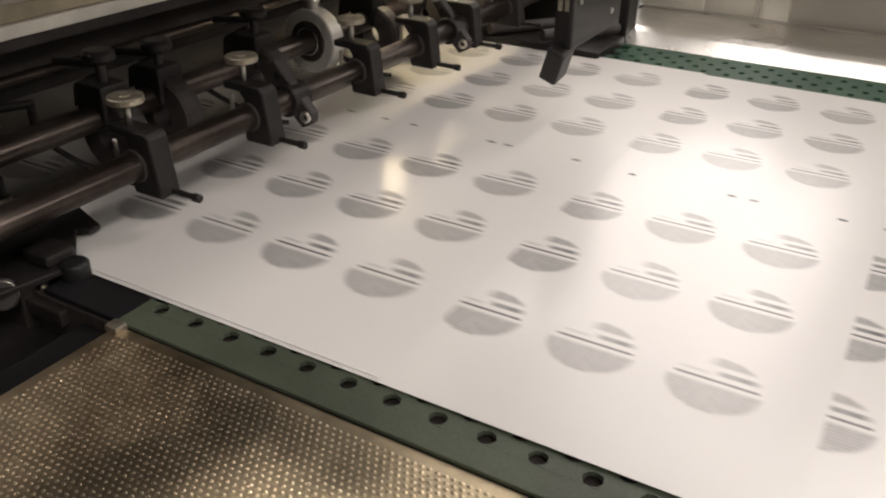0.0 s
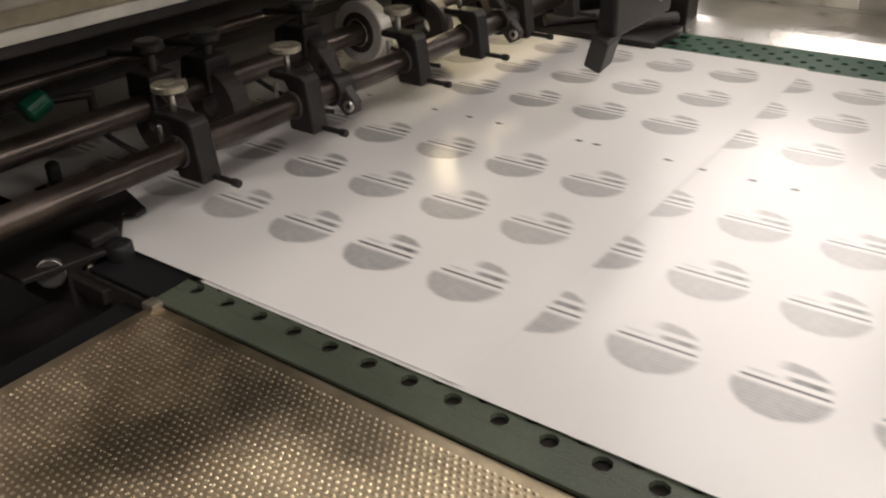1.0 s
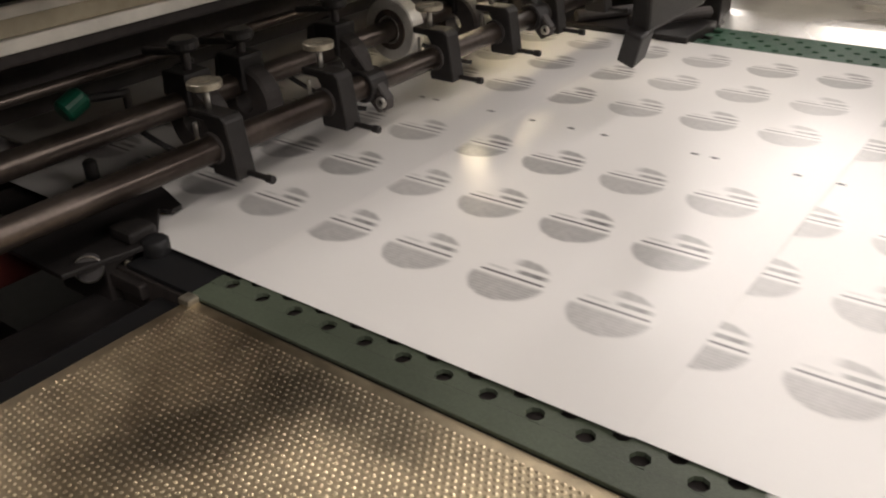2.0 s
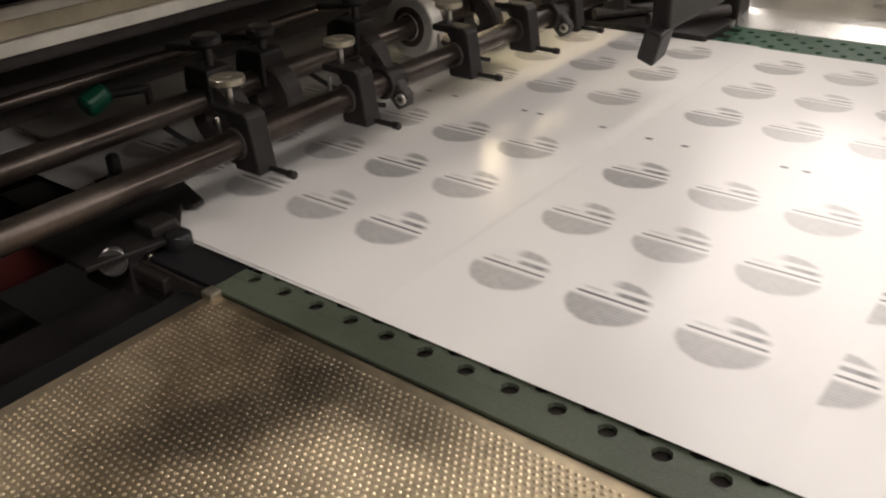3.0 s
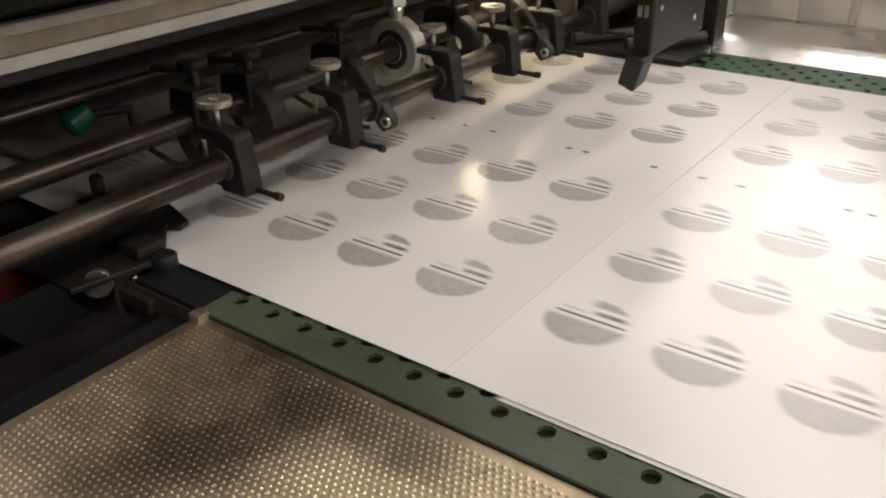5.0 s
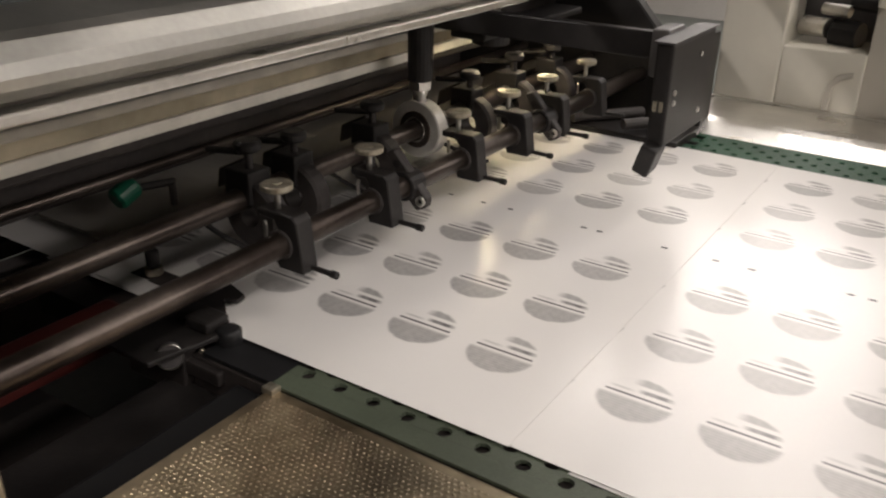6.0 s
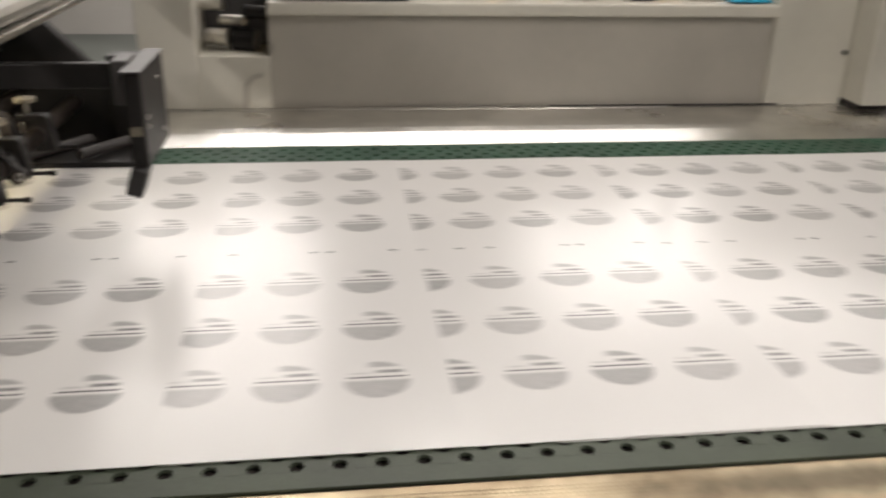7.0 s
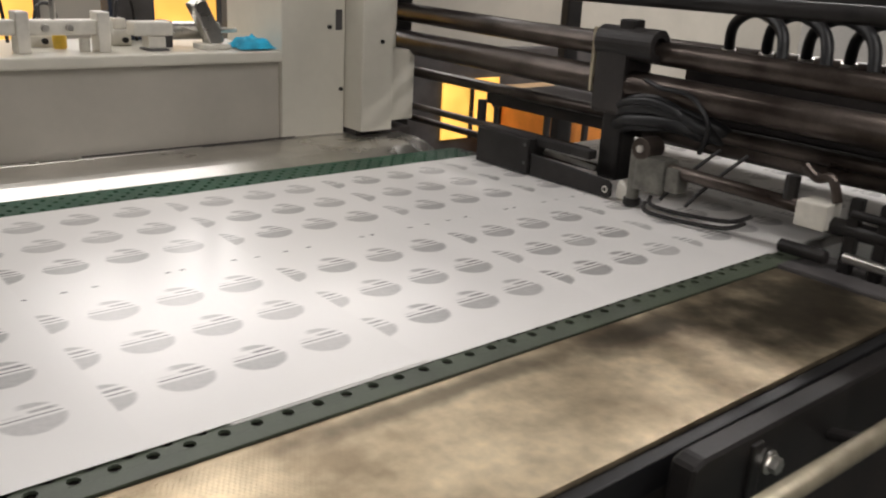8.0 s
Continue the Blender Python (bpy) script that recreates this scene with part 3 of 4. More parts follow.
def small_left_parts():
    t = thing("stop_pin", (-0.30, 0.045, 0.004), "small dark stop pin with a pale washer", "stop pin")
    part("washer", rod((-0.30, 0.045, 0.004), (-0.30, 0.045, 0.014), 0.012, 16), KNOB, t)
    part("pin", rod((-0.30, 0.045, 0.014), (-0.30, 0.045, 0.04), 0.0085, 14, bevel=0.003), BLACK, t)
    part("foot", box((-0.33, 0.03, -0.03), (-0.26, 0.06, 0.004), 0.003), BLACK_DULL, t)
    t = thing("green_grip", (-0.44, 0.11, 0.018), "dark green plastic grip on a black lever", "grip")
    part("cap", rod((-0.44, 0.10, 0.055), (-0.44, 0.135, 0.07), 0.017, 18, bevel=0.004), GREEN_CAP, t)
    part("lever", rod((-0.44, 0.13, 0.065), (-0.44, 0.20, 0.055), 0.006, 10), BLACK, t)
    part("post", rod((-0.44, 0.20, 0.018), (-0.44, 0.20, 0.06), 0.006, 10), BLACK_DULL, t)
    for y in (0.06, 0.30, 0.55, 0.80, 1.02):
        t = thing("paper_guide", (-0.33, y, 0.09), "thin black hold-down finger between the shafts", "guide finger", "hold-down fingers")
        part("finger", hose([(UX, y + 0.02, UZ - 0.012), (-0.20, y + 0.03, 0.062), (-0.155, y + 0.055, 0.040), (-0.14, y + 0.07, 0.034)], 0.0035, 8), BLACK, t)


def work_lamp():
    t = thing("work_lamp", (-0.22, 0.86, 0.236), "black work lamp bar with two glowing warm lenses", "lamp")
    part("housing", box((-0.255, 0.67, 0.222), (-0.185, 1.05, 0.2355), 0.004), BLACK, t)
    for y in (0.75, 0.94):
        part("shade", rod((-0.22, y, 0.2035), (-0.22, y, 0.2225), 0.034, 22, hole=0.0295), BLACK, t)
        part("lens", rod((-0.22, y, 0.2042), (-0.22, y, 0.212), 0.029, 22, bevel=0.0), WARM_GLOW, t, "glowing warm lens")


# ---- cabinet and wall of the machine beyond the table ----
def far_cabinet():
    t = thing("machine_cabinet", (0.8, 1.5, FLOOR), "cream painted machine cabinet with a grey recessed panel", "cabinet")
    Y = 1.445
    part("left_post", box((-0.012, Y, FLOOR), (0.128, Y + 0.35, 0.335), 0.006), CREAM, t)
    part("slot_sill", box((0.128, Y + 0.002, FLOOR), (0.302, Y + 0.35, 0.136), 0.004), CREAM, t)
    part("slot_back", box((0.128, Y + 0.16, 0.136), (0.302, Y + 0.2, 0.33), 0.002), DARK_GREY, t, "dark opening with machine parts")
    for i, (x, z, r) in enumerate(((0.17, 0.17, 0.022), (0.24, 0.16, 0.03), (0.21, 0.21, 0.014), (0.27, 0.23, 0.018), (0.16, 0.25, 0.016))):
        part("inner_roller", rod((x - 0.03, Y + 0.10, z), (x + 0.03, Y + 0.08, z), r, 14), BLACK if i % 2 else STEEL, t)
    part("recessed_panel", box((0.302, Y + 0.012, FLOOR), (1.618, Y + 0.05, 0.236), 0.002), GREY_PANEL, t, "plain grey recessed panel")
    part("ledge", box((0.302, Y - 0.012, 0.2365), (1.618, Y + 0.42, 0.268), 0.006), CREAM, t, "cream painted ledge")
    part("base_rail", box((-0.012, 1.4265, -0.03), (1.9, Y - 0.001, 0.006), 0.002), STEEL_BED, t)
    part("rail_seam", box((1.02, 1.432, 0.0062), (1.66, Y - 0.002, 0.0082), 0.001), BLACK_DULL, t)
    part("pipe_guard", slab([(0.232, 0.0065), (0.244, 0.0065), (0.247, 0.06), (0.262, 0.078), (0.285, 0.086), (0.285, 0.096), (0.255, 0.088), (0.236, 0.066)], "y", Y - 0.008, Y + 0.001, 0.001), GREY_PANEL, t)
    part("ledge_box", box((0.325, Y + 0.02, 0.269), (0.655, Y + 0.2, 0.34), 0.006), DARK_GREY, t, "dark grey box on the ledge")
    p = part("pillar", box((1.6195, Y - 0.004, FLOOR), (1.842, Y + 0.35, 0.52), 0.005), CREAM, t, "cream painted door post")
    part("latch", box((1.806, Y - 0.0075, 0.327), (1.829, Y - 0.0042, 0.388), 0.001), DARK_GREY, p)
    for x, z in ((1.783, 0.336), (1.826, 0.146)):
        part("screw", rod((x, Y - 0.012, z), (x, Y - 0.0035, z), 0.0065, 12), BLACK, p)
    q = part("bearing_box", box((1.844, Y - 0.10, 0.022), (1.962, Y + 0.2, 0.52), 0.005), CREAM, t, "cream painted bearing box")
    part("screw", rod((1.915, Y - 0.107, 0.30), (1.915, Y - 0.0995, 0.30), 0.0065, 12), BLACK, q)
    part("bearing_cover", box((1.9635, Y - 0.07, 0.045), (2.07, Y + 0.2, 0.27), 0.006), CREAM, t)
    part("bearing_cover_top", box((1.9635, Y - 0.02, 0.2715), (2.03, Y + 0.2, 0.52), 0.006), CREAM, t)
    # black block stands in for the shade in the gap under the bearing box
    part("gap_shade", box((1.85, Y - 0.06, -0.03), (2.07, Y + 0.1, 0.020), 0.003), BLACK_DULL, t)
    part("rear_wall", box((0.302, Y + 1.0, FLOOR), (6.5, Y + 1.04, 0.52), 0.003), GREY_PANEL, t, "pale inner wall of the machine")
    for x0, x1, z0, z1 in ((1.02, 1.20, 0.12, 0.5), (1.60, 1.88, 0.12, 0.5), (1.97, 2.20, 0.12, 0.5)):
        w = part("amber_window", box((x0, Y + 0.97, z0), (x1, Y + 0.99, z1), 0.002), AMBER, t, "lit amber acrylic window")
        part("frame", box((x0 - 0.02, Y + 0.965, z0), (x0, Y + 0.995, z1), 0.002), DARK_GREY, w)
        part("frame", box((x1, Y + 0.965, z0), (x1 + 0.02, Y + 0.995, z1), 0.002), DARK_GREY, w)
    return t


def ledge_things():
    Y = 1.445
    for i, (x, w, h) in enumerate(((0.76, 0.035, 0.06), (0.86, 0.03, 0.09), (1.00, 0.04, 0.055), (1.22, 0.03, 0.075))):
        t = thing("valve_block", (x, Y + 0.24, 0.268), "off-white pneumatic valve block on the cabinet ledge", "valve block", "valve blocks on the ledge")
        part("body", box((x - w, Y + 0.20, 0.268), (x + w, Y + 0.28, 0.268 + h * 0.6), 0.005), WHITE_PLASTIC, t)
        part("head", box((x - w * 0.5, Y + 0.21, 0.268 + h * 0.6), (x + w * 0.7, Y + 0.27, 0.268 + h), 0.004), WHITE_PLASTIC if i % 2 else STEEL, t)
        part("fitting", rod((x + w * 0.3, Y + 0.199, 0.285), (x + w * 0.3, Y + 0.185, 0.285), 0.008, 10), BLACK, t)
        part("tube", hose([(x, Y + 0.24, 0.268 + h), (x + 0.02, Y + 0.26, 0.32 + h), (x + 0.07, Y + 0.30, 0.31 + h), (x + 0.09, Y + 0.32, 0.27)], 0.005, 8), BLACK, t)
    t = thing("control_box", (1.31, Y + 0.38, 0.268), "dark blue-grey control box at the back of the ledge", "control box")
    part("shell", box((1.24, Y + 0.345, 0.268), (1.38, Y + 0.415, 0.50), 0.005), NAVY, t)
    part("lid", box((1.25, Y + 0.3405, 0.285), (1.37, Y + 0.3445, 0.485), 0.002), DARK_GREY, t)
    t = thing("valve_manifold", (0.93, Y + 0.09, 0.268), "off-white valve manifold bar on short posts", "valve manifold")
    part("bar", box((0.70, Y + 0.07, 0.312), (1.155, Y + 0.12, 0.350), 0.006), WHITE_PLASTIC, t)
    for x in (0.725, 0.925, 1.125):
        part("post", box((x - 0.016, Y + 0.055, 0.268), (x + 0.016, Y + 0.1185, 0.372), 0.004), WHITE_PLASTIC, t)
    for x in (0.78, 0.84, 0.98, 1.04):
        part("spool", rod((x, Y + 0.06, 0.331), (x, Y + 0.0705, 0.331), 0.010, 12), STEEL, t)
    for x in (0.81, 1.01):
        part("riser", rod((x, Y + 0.095, 0.349), (x, Y + 0.095, 0.44), 0.008, 10), STEEL, t)
    t = thing("yellow_bottle", (1.04, Y + 0.16, 0.268), "small yellow bottle with a white cap on the ledge", "bottle")
    part("body", rod((1.04, Y + 0.16, 0.268), (1.04, Y + 0.16, 0.305), 0.018, 16, bevel=0.004), YELLOW, t, smooth=True)
    part("cap", rod((1.04, Y + 0.16, 0.305), (1.04, Y + 0.16, 0.322), 0.008, 12), WHITE_PLASTIC, t)
    t = thing("cup", (1.10, Y + 0.10, 0.268), "small white paper cup on the ledge", "cup")
    part("wall", rod((1.085, Y + 0.10, 0.268), (1.085, Y + 0.10, 0.302), 0.014, 16, hole=0.0125), WHITE_PLASTIC, t)
    t = thing("stop_bracket", (1.27, Y + 0.09, 0.268), "off-white bracket block on a narrow leg", "bracket")
    part("head", box((1.205, Y + 0.06, 0.308), (1.315, Y + 0.12, 0.346), 0.006), WHITE_PLASTIC, t)
    part("leg", box((1.245, Y + 0.065, 0.274), (1.295, Y + 0.115, 0.3075), 0.004), WHITE_PLASTIC, t)
    part("foot", box((1.24, Y + 0.055, 0.268), (1.30, Y + 0.12, 0.2735), 0.002), DARK_GREY, t)
    t = thing("air_cylinder", (1.40, Y + 0.17, 0.268), "dull steel air cylinder lying on two clamps", "air cylinder")
    part("barrel", rod((1.31, Y + 0.17, 0.312), (1.50, Y + 0.17, 0.312), 0.026, 20), STEEL, t, smooth=False)
    part("rod", rod((1.50, Y + 0.17, 0.312), (1.56, Y + 0.17, 0.312), 0.008, 12), STEEL, t)
    for x in (1.335, 1.475):
        part("clamp", box((x - 0.012, Y + 0.14, 0.268), (x + 0.012, Y + 0.20, 0.342), 0.003), DARK_GREY, t)
    t = thing("tilted_actuator", (1.42, Y + 0.10, 0.268), "pale tilted metal actuator on the ledge", "actuator")
    part("cylinder", box((1.405, Y + 0.075, 0.272), (1.452, Y + 0.122, 0.410), 0.006, turn=(0, -26, 0)), STEEL, t)
    part("foot", box((1.40, Y + 0.06, 0.268), (1.49, Y + 0.13, 0.283), 0.004), WHITE_PLASTIC, t)
    t = thing("cloth", (1.553, Y + 0.06, 0.268), "crumpled bright blue cleaning cloth on the ledge", "cloth")
    bm = blank()
    bmesh.ops.create_grid(bm, x_segments=26, y_segments=16, size=0.5)
    for v in bm.verts:
        x, y = v.co.x, v.co.y
        edge = max(0, 1 - (2 * abs(x)) ** 3) * max(0, 1 - (2 * abs(y)) ** 3)
        z = 0.002 + edge * (0.018 + 0.022 * noise.noise(Vector((x * 6, y * 6, 1))) + 0.018 * (x + 0.5)) + 0.003
        v.co = Vector((1.553 + x * 0.115 + 0.012 * noise.noise(Vector((x * 5, y * 5, 4))), Y + 0.07 + y * 0.13, 0.268 + max(0.002, z)))
    part("fabric", bm, BLUE, t, smooth=True)


# ---- feeder at the tail of the stream ----
def feeder():
    t = thing("feeder_head", (2.2, 0.5, FLOOR), "dark oily sheet feeder head with crossing shafts", "sheet feeder")
    FX = 2.10
    part("side_frame", box((1.99, -0.62, FLOOR), (3.0, -0.57, 0.62), 0.006), BLACK, t)
    part("end_plate", box((2.072, 1.50, FLOOR), (2.15, 1.54, 0.62), 0.006), BLACK, t)
    part("top_tie", box((2.15, 1.50, 0.47), (3.0, 1.54, 0.62), 0.006), BLACK, t)
    part("end_plate", box((2.92, 1.50, FLOOR), (3.0, 1.54, 0.47), 0.006), BLACK, t)
    part("low_shaft", rod((FX + 0.02, -0.57, 0.165), (FX + 0.02, 0.47, 0.17), 0.025, 24), SHAFT, t, smooth=True)
    # dark beam added to block the bright wall between the shafts
    part("filler_beam", box((2.22, -0.57, 0.19), (2.26, 0.45, 0.335), 0.006), BLACK_DULL, t)
    part("cable", hose([(2.05, 0.44, 0.30), (2.03, 0.38, 0.29), (2.04, 0.30, 0.28), (2.05, 0.25, 0.22), (2.06, 0.27, 0.15)], 0.006, 8), RUBBER, t)
    part("top_shaft", rod((FX, -0.57, 0.343), (FX, 1.50, 0.380), 0.029, 28), SHAFT, t, "thick dark oiled shaft", smooth=True)
    part("main_shaft", rod((FX - 0.02, -0.57, 0.263), (FX - 0.02, 1.50, 0.288), 0.037, 28), SHAFT, t, "thick dark oiled shaft", smooth=True)
    part("thin_shaft", rod((FX, -0.57, 0.192), (FX, 1.50, 0.194), 0.0165, 18), SHAFT, t, smooth=True)
    part("low_rail", rod((FX - 0.02, 0.62, 0.085), (FX - 0.02, 1.50, 0.085), 0.011, 16), SHAFT, t, smooth=True)
    part("lower_rail", rod((FX + 0.02, 0.62, 0.035), (FX + 0.02, 1.50, 0.035), 0.011, 16), SHAFT, t, smooth=True)
    part("front_rod", rod((2.0, -0.05, 0.104), (2.0, 0.40, 0.113), 0.0160, 20), SHAFT, t, "oiled guide rod", smooth=True)
    part("rod_extension", rod((2.0, -0.57, 0.082), (2.0, -0.03, 0.084), 0.018, 20), BLACK, t, smooth=True)
    part("upper_bar", rod((2.10, -0.57, 0.490), (2.10, 1.50, 0.482), 0.020, 18), BLACK, t, smooth=True)
    part("upper_beam", box((2.34, -0.57, 0.50), (2.42, 1.50, 0.59), 0.006), BLACK, t)
    part("back_rail", rod((2.55, -0.57, 0.33), (2.55, 1.50, 0.33), 0.03, 20), SHAFT, t, smooth=True)
    # hanging carriage
    c = part("carriage", box((FX - 0.060, 0.50, 0.20), (FX + 0.05, 0.600, 0.405), 0.012), BLACK_DULL, t, "greasy black carriage block")
    part("clamp_cap", rod((FX - 0.03, 0.425, 0.378), (FX - 0.03, 0.600, 0.378), 0.040, 24, hole=0.022), BLACK, c)
    part("cap_screw", box((FX - 0.05, 0.50, 0.405), (FX + 0.0, 0.54, 0.435), 0.004), BLACK, c)
    part("spacer", box((FX - 0.062, 0.6015, 0.25), (FX + 0.03, 0.610, 0.41), 0.001), OLIVE, c)
    part("hanger", box((FX - 0.05, 0.50, 0.03), (FX + 0.02, 0.565, 0.215), 0.012), BLACK, t)
    # sagging bundle of dark hoses and cables beside the carriage
    for dx, dz, r, end in ((-0.045, 0.0, 0.019, 0.26), (-0.052, -0.028, 0.016, 0.29), (-0.030, 0.022, 0.017, 0.24), (-0.058, 0.018, 0.011, 0.31), (-0.040, -0.045, 0.012, 0.25)):
        part("bundled_hose", hose([(FX + dx + 0.02, 0.53, 0.20 + dz), (FX + dx - 0.012, 0.47, 0.225 + dz), (FX + dx - 0.014, 0.40, 0.236 + dz), (FX + dx - 0.006, 0.33, 0.226 + dz * 0.6), (FX + dx + 0.02, end, 0.20 + dz * 0.3), (FX + 0.04, end - 0.02, 0.17)], r, 10), RUBBER, t, smooth=True)
    # black sensing plate above the stream
    g = part("guide_plate", slab([(0.455, 0.012), (0.465, 0.004), (0.741, 0.004), (0.741, 0.064), (0.468, 0.051), (0.455, 0.042)], "x", 1.983, 1.990, 0.0015), BLACK, t, "flat black guide plate with a hole")
    part("hole_ring", rod((1.9815, 0.474, 0.026), (1.9845, 0.474, 0.026), 0.009, 16, hole=0.0055), STEEL, g)
    b = part("guide_box", box((1.975, 0.742, 0.004), (2.045, 0.950, 0.103), 0.004), BLACK, t, "folded black sheet metal box")
    for y, z in ((0.755, 0.085), (0.755, 0.035)):
        part("screw", rod((1.9735, y, z), (1.9755, y, z), 0.005, 8), DARK_GREY, b)
    part("guide_arm", box((2.0, 0.55, 0.082), (2.032, 0.7415, 0.106), 0.004), BLACK, t)
    part("stay_rod", rod((2.04, 0.56, 0.055), (2.04, 0.7415, 0.062), 0.007, 12), STEEL, t)
    part("knob", rod((2.02, 0.985, 0.11), (2.02, 0.985, 0.17), 0.014, 14), BLACK, t)
    # suction gripper
    s = part("sucker_block", box((1.972, 0.300, 0.050), (2.030, 0.385, 0.135), 0.008), CAST, t, "worn grey steel sucker block")
    part("sucker_cap", rod((1.972, 0.372, 0.150), (2.03, 0.372, 0.150), 0.027, 20), SHAFT, s)
    part("cap_bolt", rod((1.966, 0.372, 0.150), (1.973, 0.372, 0.150), 0.010, 6), STEEL, s)
    part("side_lug", box((1.978, 0.262, 0.062), (2.02, 0.2995, 0.120), 0.005), CAST, s)
    part("sucker_column", rod((1.99, 0.393, 0.022), (1.99, 0.393, 0.145), 0.015, 18), CAST, s)
    part("sucker_foot", rod((1.99, 0.393, 0.006), (1.99, 0.393, 0.024), 0.021, 18), BLACK, s)
    part("white_pad", slab([(0.395, 0.004), (0.452, 0.004), (0.456, 0.03), (0.448, 0.056), (0.425, 0.05), (0.402, 0.03)], "x", 1.998, 2.03, 0.006), WHITE_PLASTIC, t, "white plastic pad")
    for dy in (0.165, 0.235):
        part("spring_finger", hose([(2.06, dy - 0.02, 0.17), (2.03, dy + 0.01, 0.13), (2.0, dy + 0.05, 0.075), (1.98, dy + 0.07, 0.040)], 0.0045, 8), BLACK, t)
    for x, z in ((1.965, 0.012), (1.985, 0.024)):
        part("wire_guide", hose([(x, 0.335, z + 0.018), (x - 0.012, 0.32, z), (x - 0.008, 0.22, z), (x + 0.004, 0.12, z + 0.010), (x + 0.02, 0.08, z + 0.03)], 0.0052, 8), BLACK, t)
    # clamp at the near end of the rod
    e = part("end_block", box((1.962, -0.100, 0.074), (2.025, -0.034, 0.128), 0.004), WHITE_PLASTIC, t, "pale grey end block")
    part("stub", rod((1.955, -0.02, 0.028), (1.955, -0.12, 0.028), 0.014, 16), BLACK, e)
    for y in (-0.14, -0.20, -0.27):
        part("upright", box((1.985, y - 0.014, -0.02), (2.01, y + 0.010, 0.15), 0.004), BLACK, t)
    part("link", rod((1.985, -0.14, 0.03), (1.985, -0.5, 0.02), 0.011, 14), STEEL, t)
    part("link", rod((1.985, -0.14, 0.12), (1.985, -0.5, 0.115), 0.009, 14), BLACK, t)
    part("chrome_lever", hose([(2.0, -0.02, 0.19), (2.0, -0.05, 0.17), (2.0, -0.08, 0.175), (2.0, -0.10, 0.13)], 0.010, 10), SHAFT, t)
    part("toothed_knob", rod((2.0, 0.0, 0.115), (2.0, 0.0, 0.165), 0.016, 8), BLACK, t)
    # air hoses
    for i in range(6):
        y = 0.32 - 0.11 * i
        h = part("air_hose", hose([(2.42, y + 0.14, 0.36), (2.38, y + 0.11, 0.43), (2.33, y + 0.02, 0.468), (2.30, y - 0.07, 0.43), (2.27, y - 0.10, 0.34)], 0.0145, 12), RUBBER, t, "bent black air hose", smooth=True)
        part("hose_clip", rod((2.425, y + 0.142, 0.335), (2.42, y + 0.14, 0.365), 0.019, 14), STEEL, h)
    # dark slab added above the pile to keep light off it
    part("pile_shade", box((2.14, -0.1, 0.135), (2.78, 1.1, 0.175), 0.006), BLACK_DULL, t)
    part("manifold", box((2.24, -0.4, 0.30), (2.46, 0.46, 0.345), 0.005), BLACK, t)
    part("foot_plate", box((1.97, -0.5, -0.03), (2.075, -0.05, -0.004), 0.003), DARK_GREY, t)
    return t


def board_pile():
    t = thing("board_pile", (2.42, 0.5, FLOOR), "tall pile of blank coated board in the feeder", "board pile")
    part("pallet", box((2.07, -0.02, FLOOR), (2.79, 1.02, FLOOR + 0.12), 0.006), CARD, t)
    rnd = random.Random(3)
    z = FLOOR + 0.12
    while z < -0.05:
        h = min(0.03, -0.024 - z)
        dx, dy = rnd.uniform(-0.002, 0.002), rnd.uniform(-0.002, 0.002)
        part("board", box((2.075 + dx, 0.0 + dy, z), (2.785 + dx, 1.0 + dy, z + h - 0.0005), 0.0008), BOARD, t)
        z += h
    t = thing("cover_box", (3.75, 2.2, FLOOR), "orange machine cover behind the feeder", "machine cover")
    part("shell", box((3.42, 2.0, FLOOR), (4.1, 2.36, -0.06), 0.02), ORANGE, t)
    part("lid", box((3.41, 1.99, -0.0595), (4.11, 2.37, -0.045), 0.006), CARD, t)
    t = thing("amber_cabinet", (3.3, 2.4, FLOOR), "cabinet with a lit amber acrylic door", "cabinet")
    part("shell", box((2.6, 2.375, FLOOR), (4.3, 2.43, 0.14), 0.01), DARK_GREY, t)
    part("amber_pane", box((3.03, 2.36, -0.3), (3.40, 2.374, -0.005), 0.003), AMBER, t, "lit amber acrylic pane")
    for i, x in enumerate((3.0, 3.34, 3.5, 3.62, 3.9)):
        r = thing("rack_post", (x, 1.95, FLOOR), "dark machine post before the lit cabinet", "post", "posts behind the feeder")
        part("post", rod((x, 1.95, FLOOR), (x, 1.95, 0.03 - 0.03 * (i % 3)), 0.012 + 0.006 * (i % 2), 12), BLACK_DULL, r)
        part("knob", rod((x, 1.94, -0.05 - 0.04 * (i % 2)), (x - 0.05, 1.90, -0.04), 0.022, 12), BLACK, r)
    part("door_bar", box((3.2, 2.345, -0.3), (3.22, 2.359, -0.005), 0.002), BLACK, t)


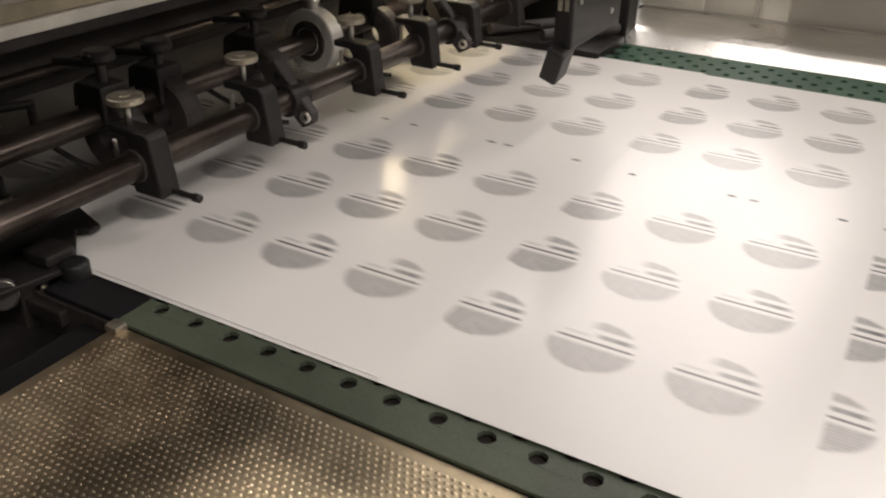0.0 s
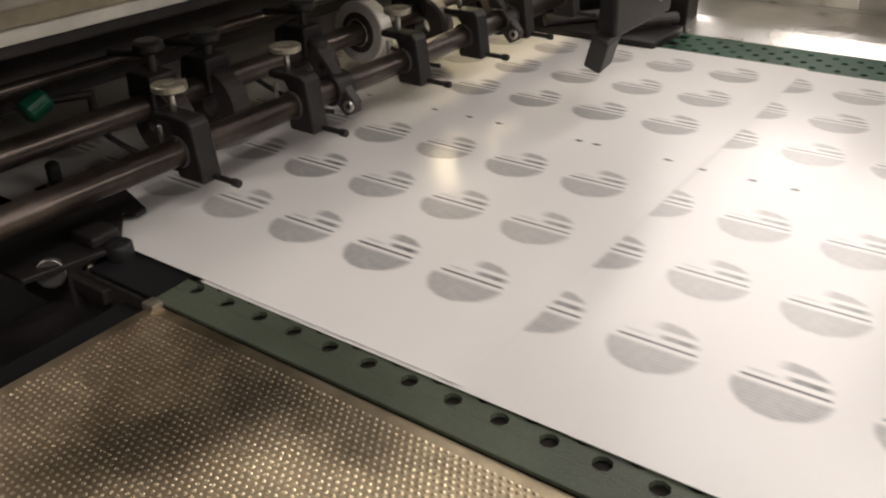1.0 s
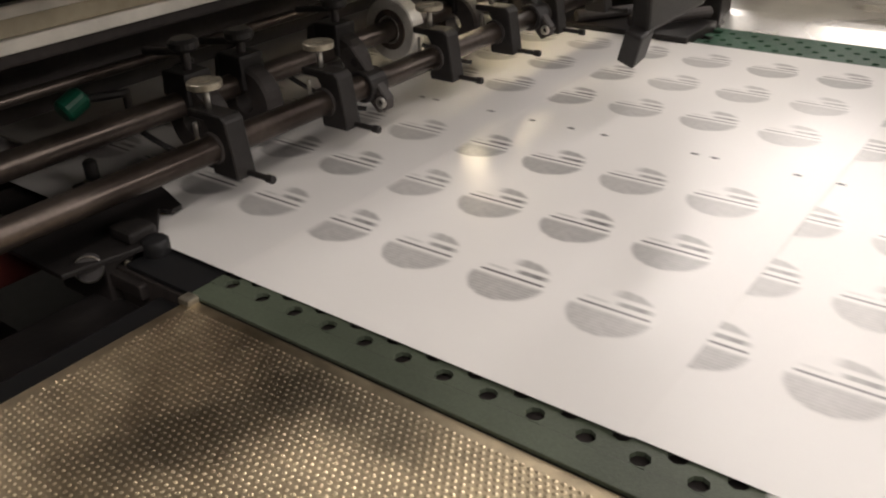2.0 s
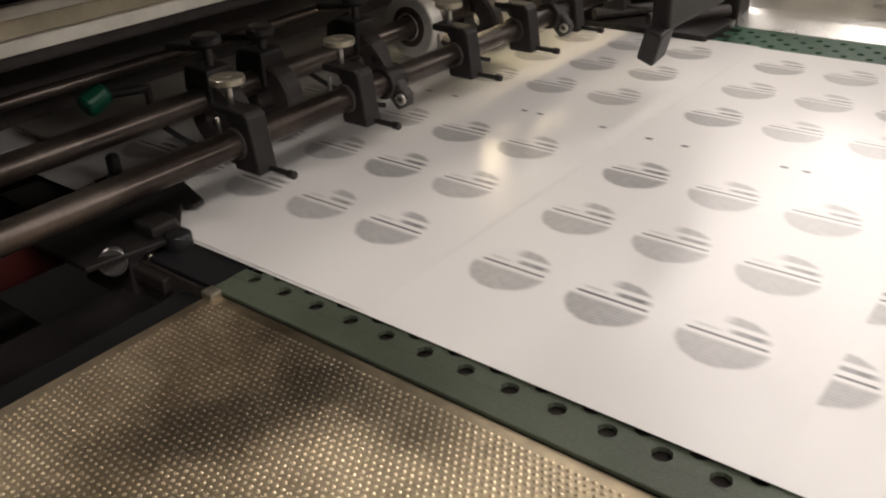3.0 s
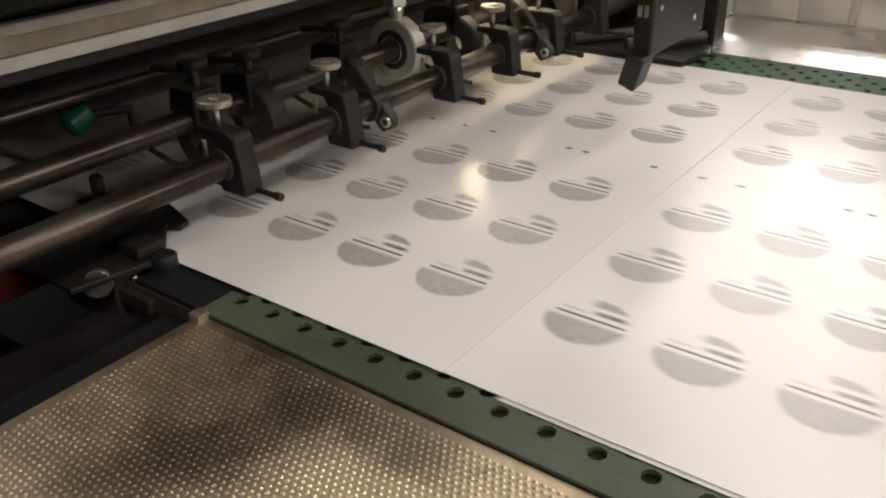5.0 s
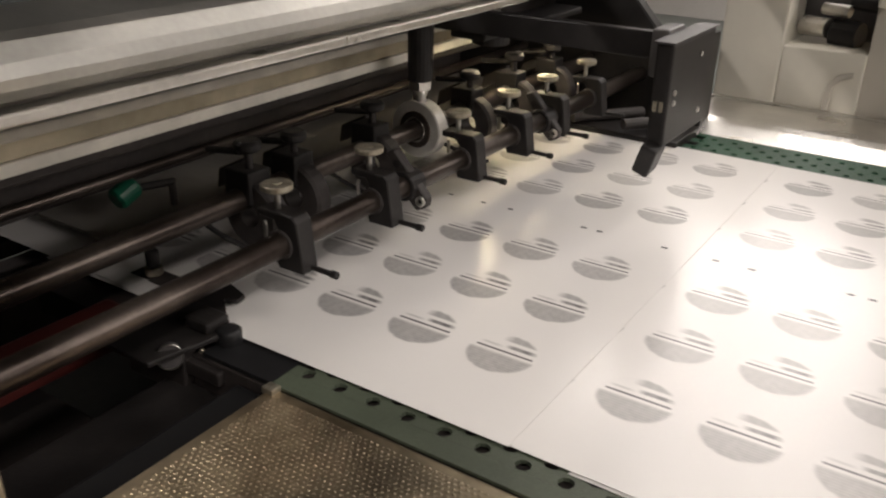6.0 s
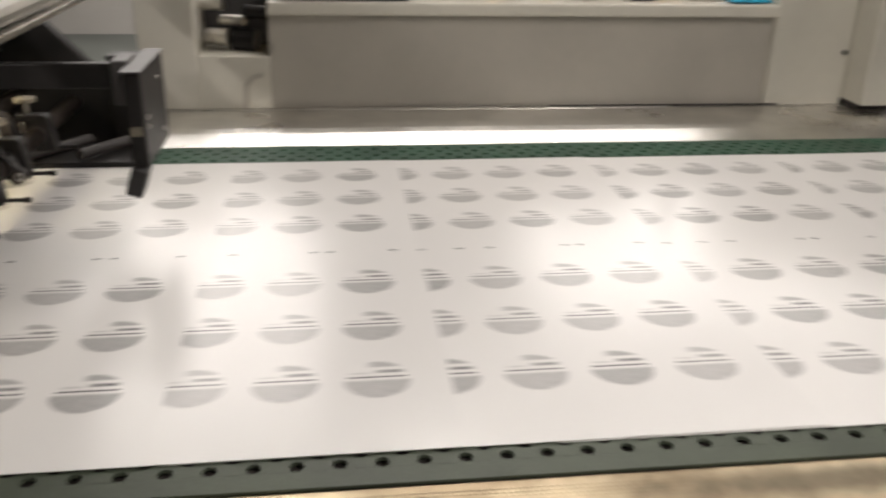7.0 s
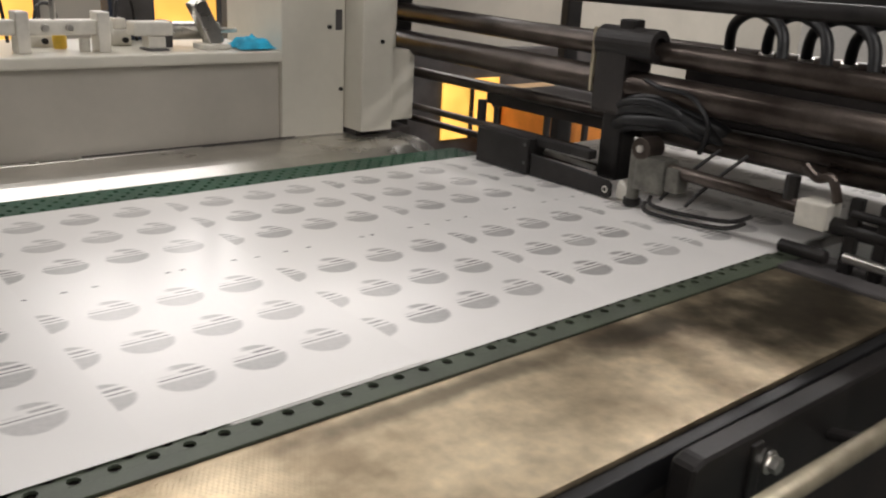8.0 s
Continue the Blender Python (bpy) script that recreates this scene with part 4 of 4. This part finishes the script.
def near_guard():
    """Rails and covers on the walking side."""
    t = thing("rail_bracket", (1.5, -0.42, FLOOR), "black cast bracket with a bright bolt beside the side plate", "bracket")
    part("cheek", slab([(1.105, -0.10), (1.115, 0.004), (1.135, 0.010), (2.0, 0.000), (2.0, -0.10)], "y", -0.40, -0.365, 0.004), BLACK, t)
    part("rib", box((1.235, -0.405, -0.10), (1.262, -0.36, -0.004), 0.004), BLACK, t)
    part("bolt", rod((1.285, -0.40, -0.045), (1.285, -0.418, -0.045), 0.012, 6), STEEL, t, "bright hexagon bolt")
    part("washer", rod((1.285, -0.401, -0.045), (1.285, -0.406, -0.045), 0.017, 18), STEEL, t)
    part("pedestal", box((1.25, -0.40, FLOOR), (1.95, -0.365, -0.1005), 0.004), BLACK_DULL, t)
    part("hand_rail", rod((1.05, -0.455, -0.036), (2.1, -0.455, -0.066), 0.015, 18), OLIVE, t, "dull olive metal rail", smooth=True)
    for x in (1.45, 1.95):
        part("rail_stay", rod((x, -0.455, -0.046), (x, -0.40, -0.06), 0.010, 12), BLACK, t)
    t = thing("guard_post", (0.035, -0.385, FLOOR), "pale upright guard post at the machine side", "guard post")
    part("post", box((-0.02, -0.42, FLOOR), (0.04, -0.352, 0.9), 0.006), CREAM, t)
    part("edge_trim", box((0.0405, -0.415, FLOOR), (0.046, -0.355, 0.9), 0.002), STEEL, t)


# ---- the sheets ----
LENGTH = 0.72
DISC_ROWS = (0.141, 0.275, 0.412, 0.646, 0.777, 0.909)


def sheet():
    t = thing("printed_sheet", (0, 0, 0), "white coated board sheet with rows of grey printed discs", "board sheet", "sheets in the stream")
    part("board", box((-LENGTH, 0, -0.0005), (0, 1.0, 0), 0), BOARD, t)
    disc = blank()
    bmesh.ops.create_circle(disc, cap_ends=True, segments=36, radius=0.0425)
    me = bpy.data.meshes.new("printed_disc")
    disc.to_mesh(me)
    disc.free()
    me.materials.append(INK)
    for i in range(6):
        for y in DISC_ROWS:
            d = new("printed_disc", me)
            d.parent = t
            d.location = (-0.088 - 0.1083 * i, y, 0.00012)
    mark = box((-0.0048, -0.0027, 0), (0.0048, 0.0027, 0.00006), 0)
    me = bpy.data.meshes.new("register_mark")
    mark.to_mesh(me)
    mark.free()
    me.materials.append(MARK)
    rnd = random.Random(2)
    x = -0.03
    while x > -LENGTH + 0.03:
        if rnd.random() < 0.8:
            d = new("register_mark", me)
            d.parent = t
            d.location = (x, 0.5245, 0.0001)
        x -= rnd.choice((0.012, 0.026, 0.05, 0.05))
    return t


hall()
feed_table()
side_plate()
intake_machine()
for cy in (0.104, 0.281, 0.504, 0.660, 0.80, 0.965):
    clamp(cy)
for cy in (0.350, 0.761):
    swing_lever(cy)
for cy, tall in ((0.16, 0.066), (0.245, 0.058), (0.42, 0.062), (0.70, 0.058), (0.86, 0.064), (1.02, 0.056)):
    rear_gripper(cy, tall)
side_lay()
small_left_parts()
work_lamp()
far_cabinet()
ledge_things()
feeder()
board_pile()
near_guard()

# moments at which one sheet after the other comes to rest at the front stops
REST = [-1.19, -0.59, 0.01, 0.61, 1.21, 1.794, 2.36, 2.915, 3.467, 4.005, 4.53, 5.045, 5.55, 6.05, 6.535, 7.005, 7.508, 8.055, 8.60, 9.15]
STOP, PITCH, LEAVE, WAIT = 0.256, 0.41, 1.22, 0.19
LAST_X = 2.785


def cycles(t):
    return float(np.interp(t, REST, range(len(REST))))


def sheet_pose(k, t):
    s = k - cycles(t)
    z = 0.0026
    if s >= 0:
        # the belts run evenly; a sheet waits at the stops for the last part of its cycle
        x = STOP + PITCH * max(0.0, s - WAIT)
        if x > LAST_X:
            z -= 0.0007 * (x - LAST_X) / PITCH
            x = LAST_X
    else:
        rest = REST[k]
        x = STOP - LEAVE * (t - rest)
        if x < -0.8:
            down = min(1.0, (-0.8 - x) / 0.6)
            z -= down * (0.034 - 0.0007 * k)
        x = max(x, -1.4)
    return pose(x, ((k * 37) % 5 - 2) * 0.0010, z, 0, -0.2, ((k * 23) % 7 - 3) * 0.05)


def motions():
    times = sorted(set([round(0.1 * i, 3) for i in range(81)] + [r for r in REST if 0 < r < 8] + [r + 0.034 for r in REST if 0 < r < 7.9]))
    first = sheet()
    sheets = [first] + [copy_thing(first, pose(0, 0, 0)) for _ in range(len(REST) + 5)]
    for k, ob in enumerate(sheets):
        walk(ob, [(t, sheet_pose(k, t)) for t in times])


motions()
